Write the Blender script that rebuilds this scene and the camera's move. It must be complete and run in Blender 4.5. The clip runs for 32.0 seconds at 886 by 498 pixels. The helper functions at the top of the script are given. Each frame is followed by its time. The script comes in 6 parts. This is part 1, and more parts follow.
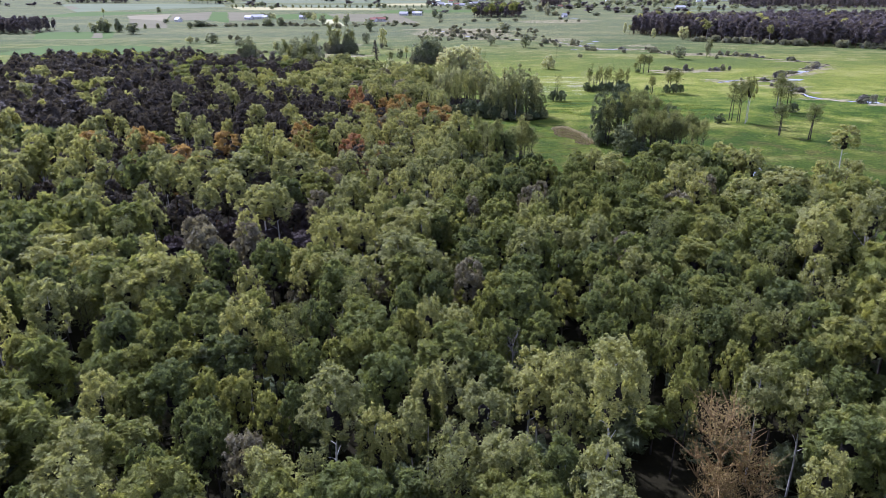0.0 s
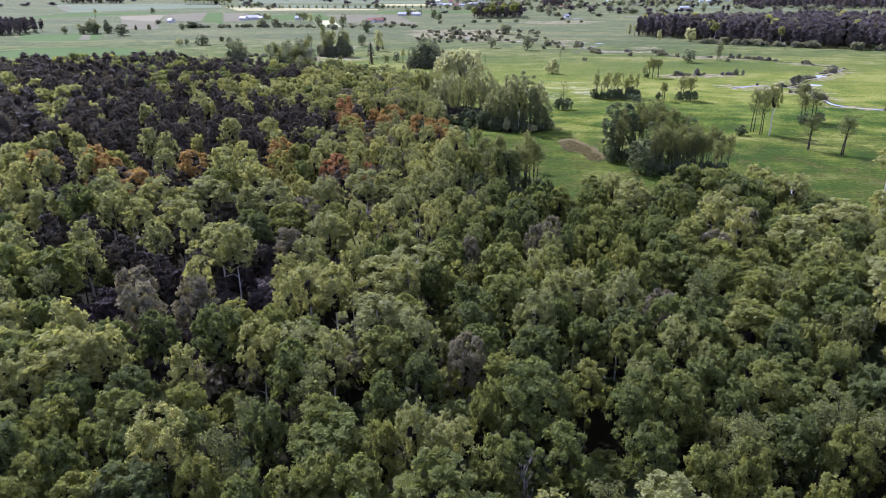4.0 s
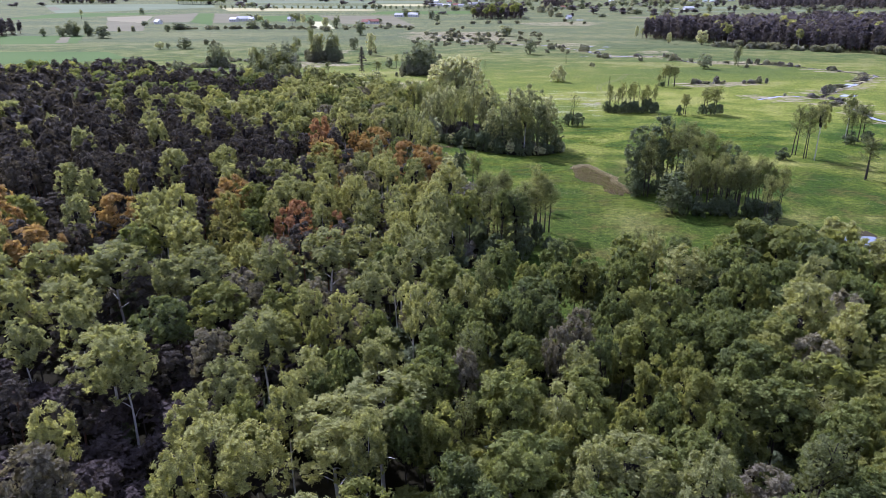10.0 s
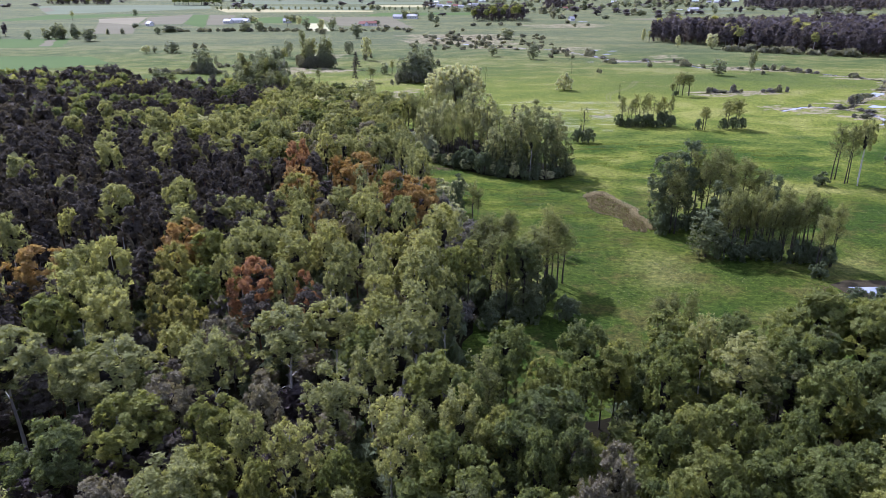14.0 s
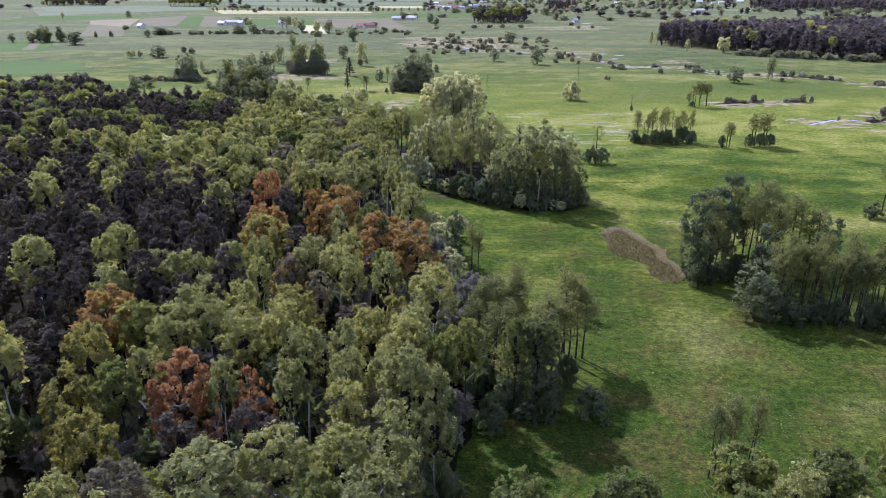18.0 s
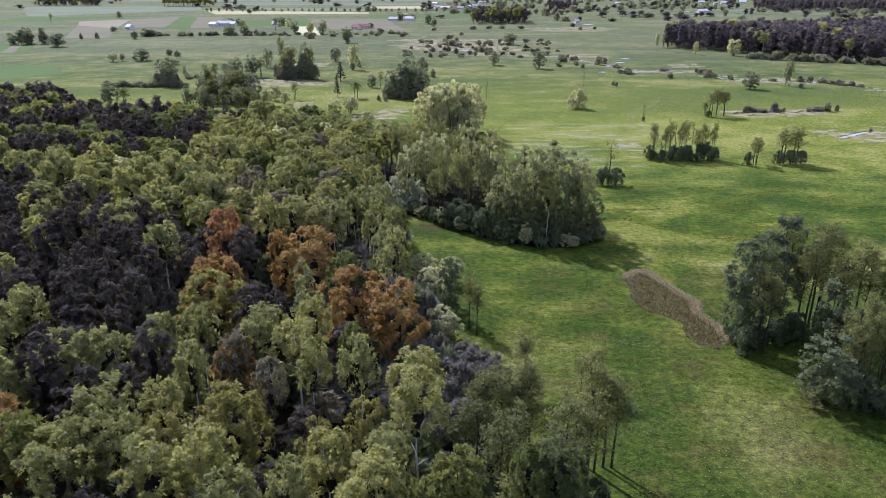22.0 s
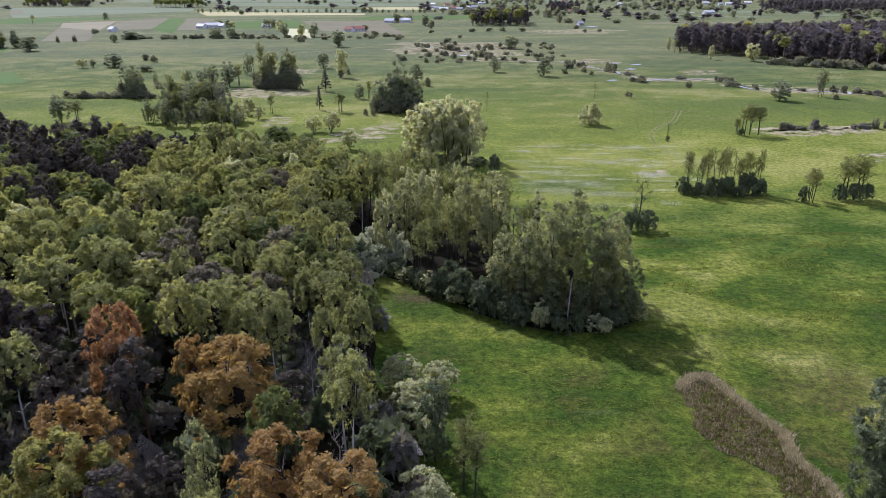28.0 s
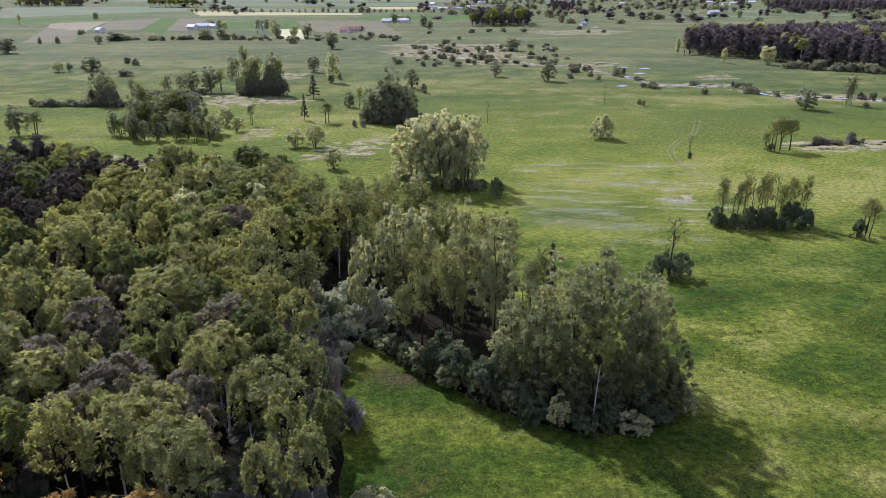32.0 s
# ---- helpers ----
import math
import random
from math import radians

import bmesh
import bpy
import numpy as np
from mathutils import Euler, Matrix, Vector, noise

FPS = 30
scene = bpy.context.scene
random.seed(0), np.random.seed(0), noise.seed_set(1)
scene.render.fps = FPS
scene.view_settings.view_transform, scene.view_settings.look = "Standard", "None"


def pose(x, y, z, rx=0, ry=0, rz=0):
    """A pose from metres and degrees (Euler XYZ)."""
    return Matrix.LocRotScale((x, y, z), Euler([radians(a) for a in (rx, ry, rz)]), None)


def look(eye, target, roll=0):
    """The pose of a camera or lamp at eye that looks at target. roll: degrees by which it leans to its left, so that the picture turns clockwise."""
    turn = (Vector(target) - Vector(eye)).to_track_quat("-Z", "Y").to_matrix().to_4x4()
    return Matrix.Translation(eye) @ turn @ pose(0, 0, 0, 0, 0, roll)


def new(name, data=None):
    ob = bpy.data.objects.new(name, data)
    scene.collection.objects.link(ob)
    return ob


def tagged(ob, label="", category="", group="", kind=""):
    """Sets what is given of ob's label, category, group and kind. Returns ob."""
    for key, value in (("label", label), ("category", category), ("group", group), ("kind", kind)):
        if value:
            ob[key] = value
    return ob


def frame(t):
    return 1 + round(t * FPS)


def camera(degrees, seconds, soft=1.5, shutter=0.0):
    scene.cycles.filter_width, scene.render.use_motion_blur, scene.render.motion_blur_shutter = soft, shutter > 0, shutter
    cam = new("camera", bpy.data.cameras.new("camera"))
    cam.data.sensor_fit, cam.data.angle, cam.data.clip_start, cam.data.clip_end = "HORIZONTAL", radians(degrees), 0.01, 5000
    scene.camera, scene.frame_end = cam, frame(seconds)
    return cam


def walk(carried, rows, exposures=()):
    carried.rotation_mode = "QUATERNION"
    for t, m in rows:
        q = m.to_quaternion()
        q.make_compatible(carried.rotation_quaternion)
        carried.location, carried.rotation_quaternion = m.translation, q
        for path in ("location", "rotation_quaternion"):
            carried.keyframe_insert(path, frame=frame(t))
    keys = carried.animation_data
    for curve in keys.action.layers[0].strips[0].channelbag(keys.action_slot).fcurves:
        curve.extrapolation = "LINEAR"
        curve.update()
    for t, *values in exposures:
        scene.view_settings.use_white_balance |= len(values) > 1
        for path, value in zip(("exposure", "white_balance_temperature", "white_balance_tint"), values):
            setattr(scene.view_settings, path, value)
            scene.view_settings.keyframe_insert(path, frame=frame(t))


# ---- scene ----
# ================= camera and walk =================
cam = camera(64.2, 32.0, soft=0.6)
# seconds, metres flown, height, tilt down, turn to the left
FLIGHT = [(0, 0.0, 50.0, 20.89, 2.78), (3, 17.0, 49.85, 20.88, 2.79), (6, 34.3, 49.6, 20.88, 2.75), (9, 52.1, 49.6, 20.9, 2.73),
          (13, 76.95, 50.1, 20.89, 2.76), (19, 115.2, 50.8, 20.86, 2.85), (23, 139.75, 50.3, 20.86, 2.74),
          (25, 152.2, 49.9, 20.82, 2.72), (28, 171.2, 50.0, 20.82, 2.73), (32, 197.5, 49.7, 20.87, 2.72)]
walk(cam, [(t, pose(0, y, z, 90 - tilt, 0.07, turn)) for t, y, z, tilt, turn in FLIGHT],
     exposures=[(0, 0.77, 5060, 34), (16, 0.66, 5090, 33), (32, 0.39, 5300, 29)])

# ================= world and sun =================
SUN_FROM = Vector((-0.64, 0.77, 0.0)).normalized()
SUN_UP = radians(43)
world = bpy.data.worlds.new("sky")
scene.world = world
world.use_nodes = True
sky = world.node_tree.nodes.new("ShaderNodeTexSky")
sky.sky_type, sky.sun_disc, sky.sun_elevation = "NISHITA", False, SUN_UP
sky.sun_rotation = math.atan2(SUN_FROM.x, SUN_FROM.y)
sky.air_density, sky.dust_density, sky.ozone_density = 1.0, 2.5, 1.0
back = world.node_tree.nodes["Background"]
# broken white cloud over the blue
veil = world.node_tree.nodes.new("ShaderNodeMix")
veil.data_type = "RGBA"
coord, split, low = (world.node_tree.nodes.new("ShaderNode" + k) for k in ("TexCoord", "SeparateXYZ", "ValToRGB"))
low.color_ramp.elements[0].position, low.color_ramp.elements[0].color = 0.06, (12.6, 13.3, 14.6, 1)
low.color_ramp.elements[1].position, low.color_ramp.elements[1].color = 0.5, (11.2, 12.0, 13.5, 1)
world.node_tree.links.new(coord.outputs["Generated"], split.inputs[0])
world.node_tree.links.new(split.outputs["Z"], low.inputs[0])
cover, edge = (world.node_tree.nodes.new("ShaderNode" + k) for k in ("TexNoise", "ValToRGB"))
cover.inputs["Scale"].default_value, cover.inputs["Detail"].default_value, cover.inputs["Roughness"].default_value = 4.0, 6.0, 0.55
edge.color_ramp.elements[0].position, edge.color_ramp.elements[0].color = 0.4, (0.1, 0.1, 0.1, 1)
edge.color_ramp.elements[1].position, edge.color_ramp.elements[1].color = 0.56, (0.95, 0.95, 0.95, 1)
world.node_tree.links.new(coord.outputs["Generated"], cover.inputs["Vector"])
world.node_tree.links.new(cover.outputs["Fac"], edge.inputs[0])
thick = world.node_tree.nodes.new("ShaderNodeMath")
thick.operation, thick.use_clamp = "MULTIPLY_ADD", True
thick.inputs[1].default_value, thick.inputs[2].default_value = -3.0, 1.0
rise = world.node_tree.nodes.new("ShaderNodeMath")
rise.operation = "MAXIMUM"
world.node_tree.links.new(split.outputs["Z"], thick.inputs[0])
world.node_tree.links.new(thick.outputs[0], rise.inputs[0])
world.node_tree.links.new(edge.outputs[0], rise.inputs[1])
world.node_tree.links.new(rise.outputs[0], veil.inputs[0])
world.node_tree.links.new(low.outputs[0], veil.inputs[7])
world.node_tree.links.new(sky.outputs[0], veil.inputs[6])
world.node_tree.links.new(veil.outputs[2], back.inputs[0])
back.inputs[1].default_value = 0.046
sun = new("sun", bpy.data.lights.new("sun", "SUN"))
sun.data.energy, sun.data.angle, sun.data.color = 4.0, radians(1.5), (1.0, 0.95, 0.86)
sun.matrix_world = look(SUN_FROM * 100 * math.cos(SUN_UP) + Vector((0, 0, 100 * math.sin(SUN_UP))), (0, 0, 0))


# ================= materials =================
def material(name):
    m = bpy.data.materials.new(name)
    m.use_nodes = True
    return m, m.node_tree.nodes, m.node_tree.links, m.node_tree.nodes["Principled BSDF"]


def ramp(nodes, stops, interpolation="LINEAR"):
    r = nodes.new("ShaderNodeValToRGB")
    r.color_ramp.interpolation = interpolation
    while len(r.color_ramp.elements) < len(stops):
        r.color_ramp.elements.new(0.5)
    for e, (p, c) in zip(r.color_ramp.elements, stops):
        e.position, e.color = p, (*c, 1)
    return r


def noise_tex(nodes, links, coords, scale, detail=4.0, rough=0.55):
    n = nodes.new("ShaderNodeTexNoise")
    n.inputs["Scale"].default_value, n.inputs["Detail"].default_value, n.inputs["Roughness"].default_value = scale, detail, rough
    links.new(coords, n.inputs["Vector"])
    return n.outputs["Fac"]


def maths(nodes, links, op, a, b):
    n = nodes.new("ShaderNodeMath")
    n.operation = op
    for i, v in enumerate((a, b)):
        if isinstance(v, (int, float)):
            n.inputs[i].default_value = v
        else:
            links.new(v, n.inputs[i])
    return n.outputs[0]


def mixed(nodes, links, fac, a, b, blend="MIX"):
    n = nodes.new("ShaderNodeMix")
    n.data_type, n.blend_type = "RGBA", blend
    for i, v in ((0, fac), (6, a), (7, b)):
        if isinstance(v, (int, float)):
            n.inputs[i].default_value = v
        elif isinstance(v, tuple):
            n.inputs[i].default_value = (*v, 1)
        else:
            links.new(v, n.inputs[i])
    return n.outputs[2]


def foliage(name, stops, through_light=0.3, gloss=0.06, gaps=0.455):
    """Leaves: colour differs from tree to tree, from clump to clump and from leaf to leaf."""
    m, nodes, links, bsdf = material(name)
    info, geo, tint = nodes.new("ShaderNodeObjectInfo"), nodes.new("ShaderNodeNewGeometry"), nodes.new("ShaderNodeAttribute")
    tint.attribute_name = "tint"
    tree = maths(nodes, links, "FRACT", maths(nodes, links, "ADD", info.outputs["Random"], tint.outputs["Fac"]), 0)
    clump = noise_tex(nodes, links, geo.outputs["Position"], 0.55, 2.0)
    pick = maths(nodes, links, "ADD", maths(nodes, links, "ADD", maths(nodes, links, "MULTIPLY", tree, 0.55), 0.08), maths(nodes, links, "MULTIPLY", maths(nodes, links, "SUBTRACT", clump, 0.3), 0.6))
    col = ramp(nodes, stops)
    links.new(pick, col.inputs[0])
    grain = noise_tex(nodes, links, geo.outputs["Position"], 9.5, 3.0, 0.65)
    leaf = maths(nodes, links, "ADD", maths(nodes, links, "MULTIPLY", geo.outputs["Random Per Island"], 0.45), maths(nodes, links, "MULTIPLY", grain, 5.2))
    leaf = maths(nodes, links, "SUBTRACT", leaf, 1.84)
    grey = nodes.new("ShaderNodeCombineColor")
    for i in range(3):
        links.new(leaf, grey.inputs[i])
    # brown bud scales and twigs between the leaves
    bud = ramp(nodes, [(0.44, (0.4, 0.4, 0.4)), (0.53, (0, 0, 0))])
    links.new(grain, bud.inputs[0])
    young = mixed(nodes, links, bud.outputs[0], col.outputs[0], (0.15, 0.12, 0.085))
    colour = mixed(nodes, links, 1.0, young, grey.outputs[0], "MULTIPLY")
    links.new(colour, bsdf.inputs["Base Color"])
    bsdf.inputs["Roughness"].default_value = 0.6
    bsdf.inputs["Specular IOR Level"].default_value = gloss
    curl = nodes.new("ShaderNodeBump")
    curl.inputs["Strength"].default_value, curl.inputs["Distance"].default_value = 0.9, 0.12
    links.new(grain, curl.inputs["Height"])
    links.new(curl.outputs[0], bsdf.inputs["Normal"])
    trans = nodes.new("ShaderNodeBsdfTranslucent")
    links.new(mixed(nodes, links, 1.0, colour, (1.12, 1.08, 0.65), "MULTIPLY"), trans.inputs[0])
    mix = nodes.new("ShaderNodeMixShader")
    mix.inputs[0].default_value = through_light
    links.new(bsdf.outputs[0], mix.inputs[1])
    links.new(trans.outputs[0], mix.inputs[2])
    if gaps:
        # each spray is a cluster of small leaves with gaps between them
        open_ = maths(nodes, links, "LESS_THAN", grain, gaps)
        clear, cut = nodes.new("ShaderNodeBsdfTransparent"), nodes.new("ShaderNodeMixShader")
        links.new(open_, cut.inputs[0])
        links.new(mix.outputs[0], cut.inputs[1])
        links.new(clear.outputs[0], cut.inputs[2])
        mix = cut
    links.new(mix.outputs[0], nodes["Material Output"].inputs[0])
    return m


def rough_stuff(name, stops, scale, fine, roughness=0.9, bump=0.3, depth=0.05, ragged=0.0):
    """A matt surface with patches at one scale and grain at another."""
    m, nodes, links, bsdf = material(name)
    geo = nodes.new("ShaderNodeNewGeometry").outputs["Position"]
    big, small = noise_tex(nodes, links, geo, scale, 5.0), noise_tex(nodes, links, geo, fine, 4.0, 0.7)
    col = ramp(nodes, stops)
    links.new(maths(nodes, links, "ADD", maths(nodes, links, "MULTIPLY", big, 0.65), maths(nodes, links, "MULTIPLY", small, 0.4)), col.inputs[0])
    links.new(col.outputs[0], bsdf.inputs["Base Color"])
    bsdf.inputs["Roughness"].default_value = roughness
    bsdf.inputs["Specular IOR Level"].default_value = 0.05 if roughness > 0.8 else 0.4
    b = nodes.new("ShaderNodeBump")
    b.inputs["Strength"].default_value, b.inputs["Distance"].default_value = bump, depth
    links.new(small, b.inputs["Height"])
    links.new(b.outputs[0], bsdf.inputs["Normal"])
    if ragged:
        # grows in tufts: the ground shows between them
        clear, cut = nodes.new("ShaderNodeBsdfTransparent"), nodes.new("ShaderNodeMixShader")
        tuft = maths(nodes, links, "ADD", maths(nodes, links, "MULTIPLY", noise_tex(nodes, links, geo, 0.22, 6.0, 0.7), 0.7), maths(nodes, links, "MULTIPLY", small, 0.3))
        links.new(maths(nodes, links, "LESS_THAN", tuft, ragged), cut.inputs[0])
        links.new(bsdf.outputs[0], cut.inputs[1])
        links.new(clear.outputs[0], cut.inputs[2])
        links.new(cut.outputs[0], nodes["Material Output"].inputs[0])
    return m


ALDER_LEAF = foliage("alder_leaf", [(0.0, (0.165, 0.15, 0.085)), (0.2, (0.13, 0.162, 0.06)), (0.42, (0.186, 0.219, 0.067)), (0.7, (0.262, 0.278, 0.08)), (1.0, (0.37, 0.352, 0.1))], 0.48)
BIRCH_LEAF = foliage("birch_leaf", [(0.0, (0.238, 0.258, 0.117)), (0.5, (0.33, 0.344, 0.133)), (1.0, (0.455, 0.447, 0.155))], 0.5)
SILVER_LEAF = foliage("silver_leaf", [(0.0, (0.18, 0.21, 0.11)), (0.5, (0.3, 0.32, 0.165)), (1.0, (0.5, 0.5, 0.27))], 0.56)
PINE_LEAF = foliage("pine_needle", [(0.0, (0.07, 0.062, 0.053)), (0.6, (0.104, 0.091, 0.072)), (1.0, (0.162, 0.141, 0.1))], 0.25)
OAK_LEAF = foliage("oak_leaf", [(0.0, (0.35, 0.222, 0.085)), (0.5, (0.39, 0.27, 0.098)), (1.0, (0.43, 0.318, 0.115))], 0.46)
RED_LEAF = foliage("copper_leaf", [(0.0, (0.37, 0.19, 0.1)), (1.0, (0.41, 0.25, 0.12))], 0.42)
WILLOW_LEAF = foliage("willow_leaf", [(0.0, (0.44, 0.46, 0.27)), (0.6, (0.58, 0.59, 0.37)), (1.0, (0.7, 0.69, 0.48))], 0.56, gaps=0.43)
BLOSSOM = foliage("grey_blossom", [(0.0, (0.4, 0.43, 0.3)), (1.0, (0.58, 0.6, 0.47))], 0.4)
BUD_GREY = foliage("grey_bud", [(0.0, (0.165, 0.155, 0.132)), (1.0, (0.252, 0.24, 0.213))], 0.3)
RUSSET = foliage("russet_bud", [(0.0, (0.28, 0.21, 0.085)), (1.0, (0.38, 0.3, 0.115))], 0.35)
GOLD_LEAF = foliage("golden_leaf", [(0.0, (0.255, 0.25, 0.085)), (0.5, (0.31, 0.3, 0.095)), (1.0, (0.37, 0.36, 0.11))], 0.45)
BUD_LEAF = foliage("budding_leaf", [(0.0, (0.194, 0.175, 0.125)), (1.0, (0.281, 0.26, 0.163))], 0.35)
THIN_LEAF = foliage("thin_leaf", [(0.0, (0.15, 0.175, 0.08)), (0.5, (0.22, 0.24, 0.095)), (1.0, (0.35, 0.35, 0.12))], 0.56)
EDGE_LEAF = foliage("edge_alder_leaf", [(0.0, (0.107, 0.14, 0.078)), (0.5, (0.145, 0.175, 0.0884)), (1.0, (0.204, 0.225, 0.111))], 0.36)
# leaves of the far trees, greyed and paled: distance haze in their colour
HAZED_ALDER_LEAF = foliage("hazed_alder_leaf", [(0.0, (0.19, 0.215, 0.14)), (0.5, (0.25, 0.275, 0.17)), (1.0, (0.34, 0.355, 0.22))], 0.46)
HAZED_SHRUB_LEAF = foliage("hazed_shrub_leaf", [(0.0, (0.19, 0.195, 0.14)), (0.6, (0.26, 0.265, 0.18)), (1.0, (0.35, 0.345, 0.24))], 0.46)
HAZED_PINE_LEAF = foliage("hazed_pine_needle", [(0.0, (0.095, 0.082, 0.088)), (0.6, (0.13, 0.113, 0.116)), (1.0, (0.185, 0.16, 0.148))], 0.3)
DARK_BUD = foliage("dark_bud", [(0.0, (0.05, 0.04, 0.042)), (1.0, (0.1, 0.082, 0.076))], 0.15)
SHRUB_LEAF = foliage("shrub_leaf", [(0.0, (0.1, 0.13, 0.075)), (0.6, (0.155, 0.19, 0.1)), (1.0, (0.22, 0.25, 0.15))], 0.38)
REED = foliage("dry_reed", [(0.0, (0.17, 0.13, 0.082)), (0.5, (0.36, 0.3, 0.19)), (1.0, (0.6, 0.53, 0.37))], 0.25, gaps=0)
PALE_REED = foliage("pale_reed", [(0.0, (0.44, 0.38, 0.23)), (1.0, (0.7, 0.63, 0.44))], 0.25, gaps=0)
GRASS_BLADE = foliage("grass_blade", [(0.0, (0.16, 0.23, 0.05)), (0.55, (0.22, 0.28, 0.065)), (1.0, (0.33, 0.34, 0.11))], 0.6, gaps=0)
DEAD_BLADE = foliage("dead_blade", [(0.0, (0.13, 0.075, 0.04)), (1.0, (0.26, 0.17, 0.1))], 0.2, gaps=0)
SEED_HEAD = foliage("seed_head", [(0.0, (0.5, 0.52, 0.3)), (1.0, (0.74, 0.74, 0.56))], 0.3, gaps=0)
STRAW = foliage("straw_grass", [(0.0, (0.16, 0.18, 0.05)), (1.0, (0.34, 0.32, 0.16))], 0.3, gaps=0)
BARK = rough_stuff("dark_bark", [(0.2, (0.03, 0.025, 0.02)), (0.8, (0.11, 0.095, 0.08))], 1.5, 9.0, 0.9, 0.6)
PINE_BARK = rough_stuff("pine_bark", [(0.2, (0.07, 0.045, 0.03)), (0.8, (0.2, 0.11, 0.065))], 1.2, 8.0, 0.9, 0.6)
BIRCH_BARK = rough_stuff("birch_bark", [(0.3, (0.06, 0.055, 0.05)), (0.42, (0.5, 0.48, 0.44)), (0.9, (0.72, 0.7, 0.66))], 2.0, 6.0, 0.7, 0.3)
RUSSET_BARK = rough_stuff("russet_bark", [(0.2, (0.2, 0.135, 0.06)), (0.8, (0.36, 0.255, 0.115))], 1.5, 9.0, 0.9, 0.5)
TWIG_BARK = rough_stuff("twig_bark", [(0.2, (0.2, 0.15, 0.13)), (0.9, (0.4, 0.32, 0.28))], 2.0, 9.0, 0.85, 0.4)
DEAD_WOOD = rough_stuff("dead_wood", [(0.2, (0.25, 0.22, 0.19)), (0.9, (0.5, 0.46, 0.42))], 2.0, 9.0, 0.85, 0.4)
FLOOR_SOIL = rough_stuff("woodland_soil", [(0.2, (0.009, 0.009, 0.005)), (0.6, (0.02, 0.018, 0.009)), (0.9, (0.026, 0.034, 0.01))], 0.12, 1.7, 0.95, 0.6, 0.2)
# near-black crown cores: the shade between sprays, put into the colour
CROWN_SHADE = rough_stuff("crown_shade", [(0.2, (0.02, 0.018, 0.018)), (0.8, (0.055, 0.048, 0.045))], 0.8, 5.0, 0.95, 0.9, 0.3)
PLOUGHED = rough_stuff("ploughed_soil", [(0.2, (0.15, 0.14, 0.08)), (0.8, (0.22, 0.205, 0.12))], 0.02, 0.4)
PALE_SOIL = rough_stuff("dry_pale_soil", [(0.2, (0.22, 0.2, 0.115)), (0.8, (0.31, 0.28, 0.17))], 0.02, 0.4)
DRY_SEDGE = rough_stuff("dry_sedge", [(0.25, (0.17, 0.155, 0.065)), (0.5, (0.31, 0.275, 0.15)), (0.8, (0.48, 0.43, 0.28))], 0.3, 1.4, 0.95, 0.5, 0.1, 0.49)
RAPESEED = rough_stuff("rapeseed", [(0.2, (0.36, 0.33, 0.14)), (0.8, (0.48, 0.44, 0.23))], 0.02, 0.5)
CROP_GREEN = rough_stuff("young_crop", [(0.2, (0.07, 0.12, 0.03)), (0.8, (0.12, 0.175, 0.045))], 0.01, 0.3)
CROP_PALE = rough_stuff("pale_crop", [(0.2, (0.13, 0.165, 0.085)), (0.8, (0.21, 0.235, 0.135))], 0.01, 0.3)
CROP_CREAM = rough_stuff("cream_crop", [(0.2, (0.42, 0.42, 0.22)), (0.8, (0.55, 0.53, 0.3))], 0.02, 0.4)
MUD = rough_stuff("wet_mud", [(0.2, (0.03, 0.026, 0.014)), (0.8, (0.085, 0.072, 0.04))], 0.5, 3.0, 0.9)
TRACK = rough_stuff("worn_track", [(0.2, (0.14, 0.155, 0.05)), (0.8, (0.24, 0.235, 0.1))], 0.3, 2.0)
PLASTER = rough_stuff("pale_plaster", [(0.2, (0.66, 0.64, 0.6)), (0.8, (0.82, 0.81, 0.78))], 0.4, 4.0, 0.85, 0.1)
ROOF_GREY = rough_stuff("grey_roofing", [(0.2, (0.3, 0.3, 0.31)), (0.8, (0.45, 0.45, 0.46))], 0.4, 3.0, 0.6, 0.1)
ROOF_WHITE = rough_stuff("white_roofing", [(0.2, (0.6, 0.59, 0.55)), (0.8, (0.74, 0.73, 0.68))], 0.4, 3.0, 0.4, 0.05)
ROOF_RED = rough_stuff("red_roof_tile", [(0.2, (0.2, 0.08, 0.05)), (0.8, (0.32, 0.13, 0.08))], 0.4, 3.0, 0.8, 0.2)
DARK_OPENING = rough_stuff("window_glass", [(0.2, (0.02, 0.025, 0.03)), (0.8, (0.05, 0.055, 0.06))], 0.4, 3.0, 0.15, 0.0)


def water_material():
    m, nodes, links, bsdf = material("still_water")
    geo = nodes.new("ShaderNodeNewGeometry").outputs["Position"]
    bsdf.inputs["Base Color"].default_value = (0.84, 0.85, 0.85, 1)
    bsdf.inputs["Metallic"].default_value = 1.0
    bsdf.inputs["Roughness"].default_value = 0.04
    bsdf.inputs["IOR"].default_value = 1.7
    bsdf.inputs["Specular IOR Level"].default_value = 1.0
    b = nodes.new("ShaderNodeBump")
    b.inputs["Strength"].default_value, b.inputs["Distance"].default_value = 0.05, 0.02
    links.new(noise_tex(nodes, links, geo, 2.5, 3.0), b.inputs["Height"])
    links.new(b.outputs[0], bsdf.inputs["Normal"])
    return m


WATER = water_material()


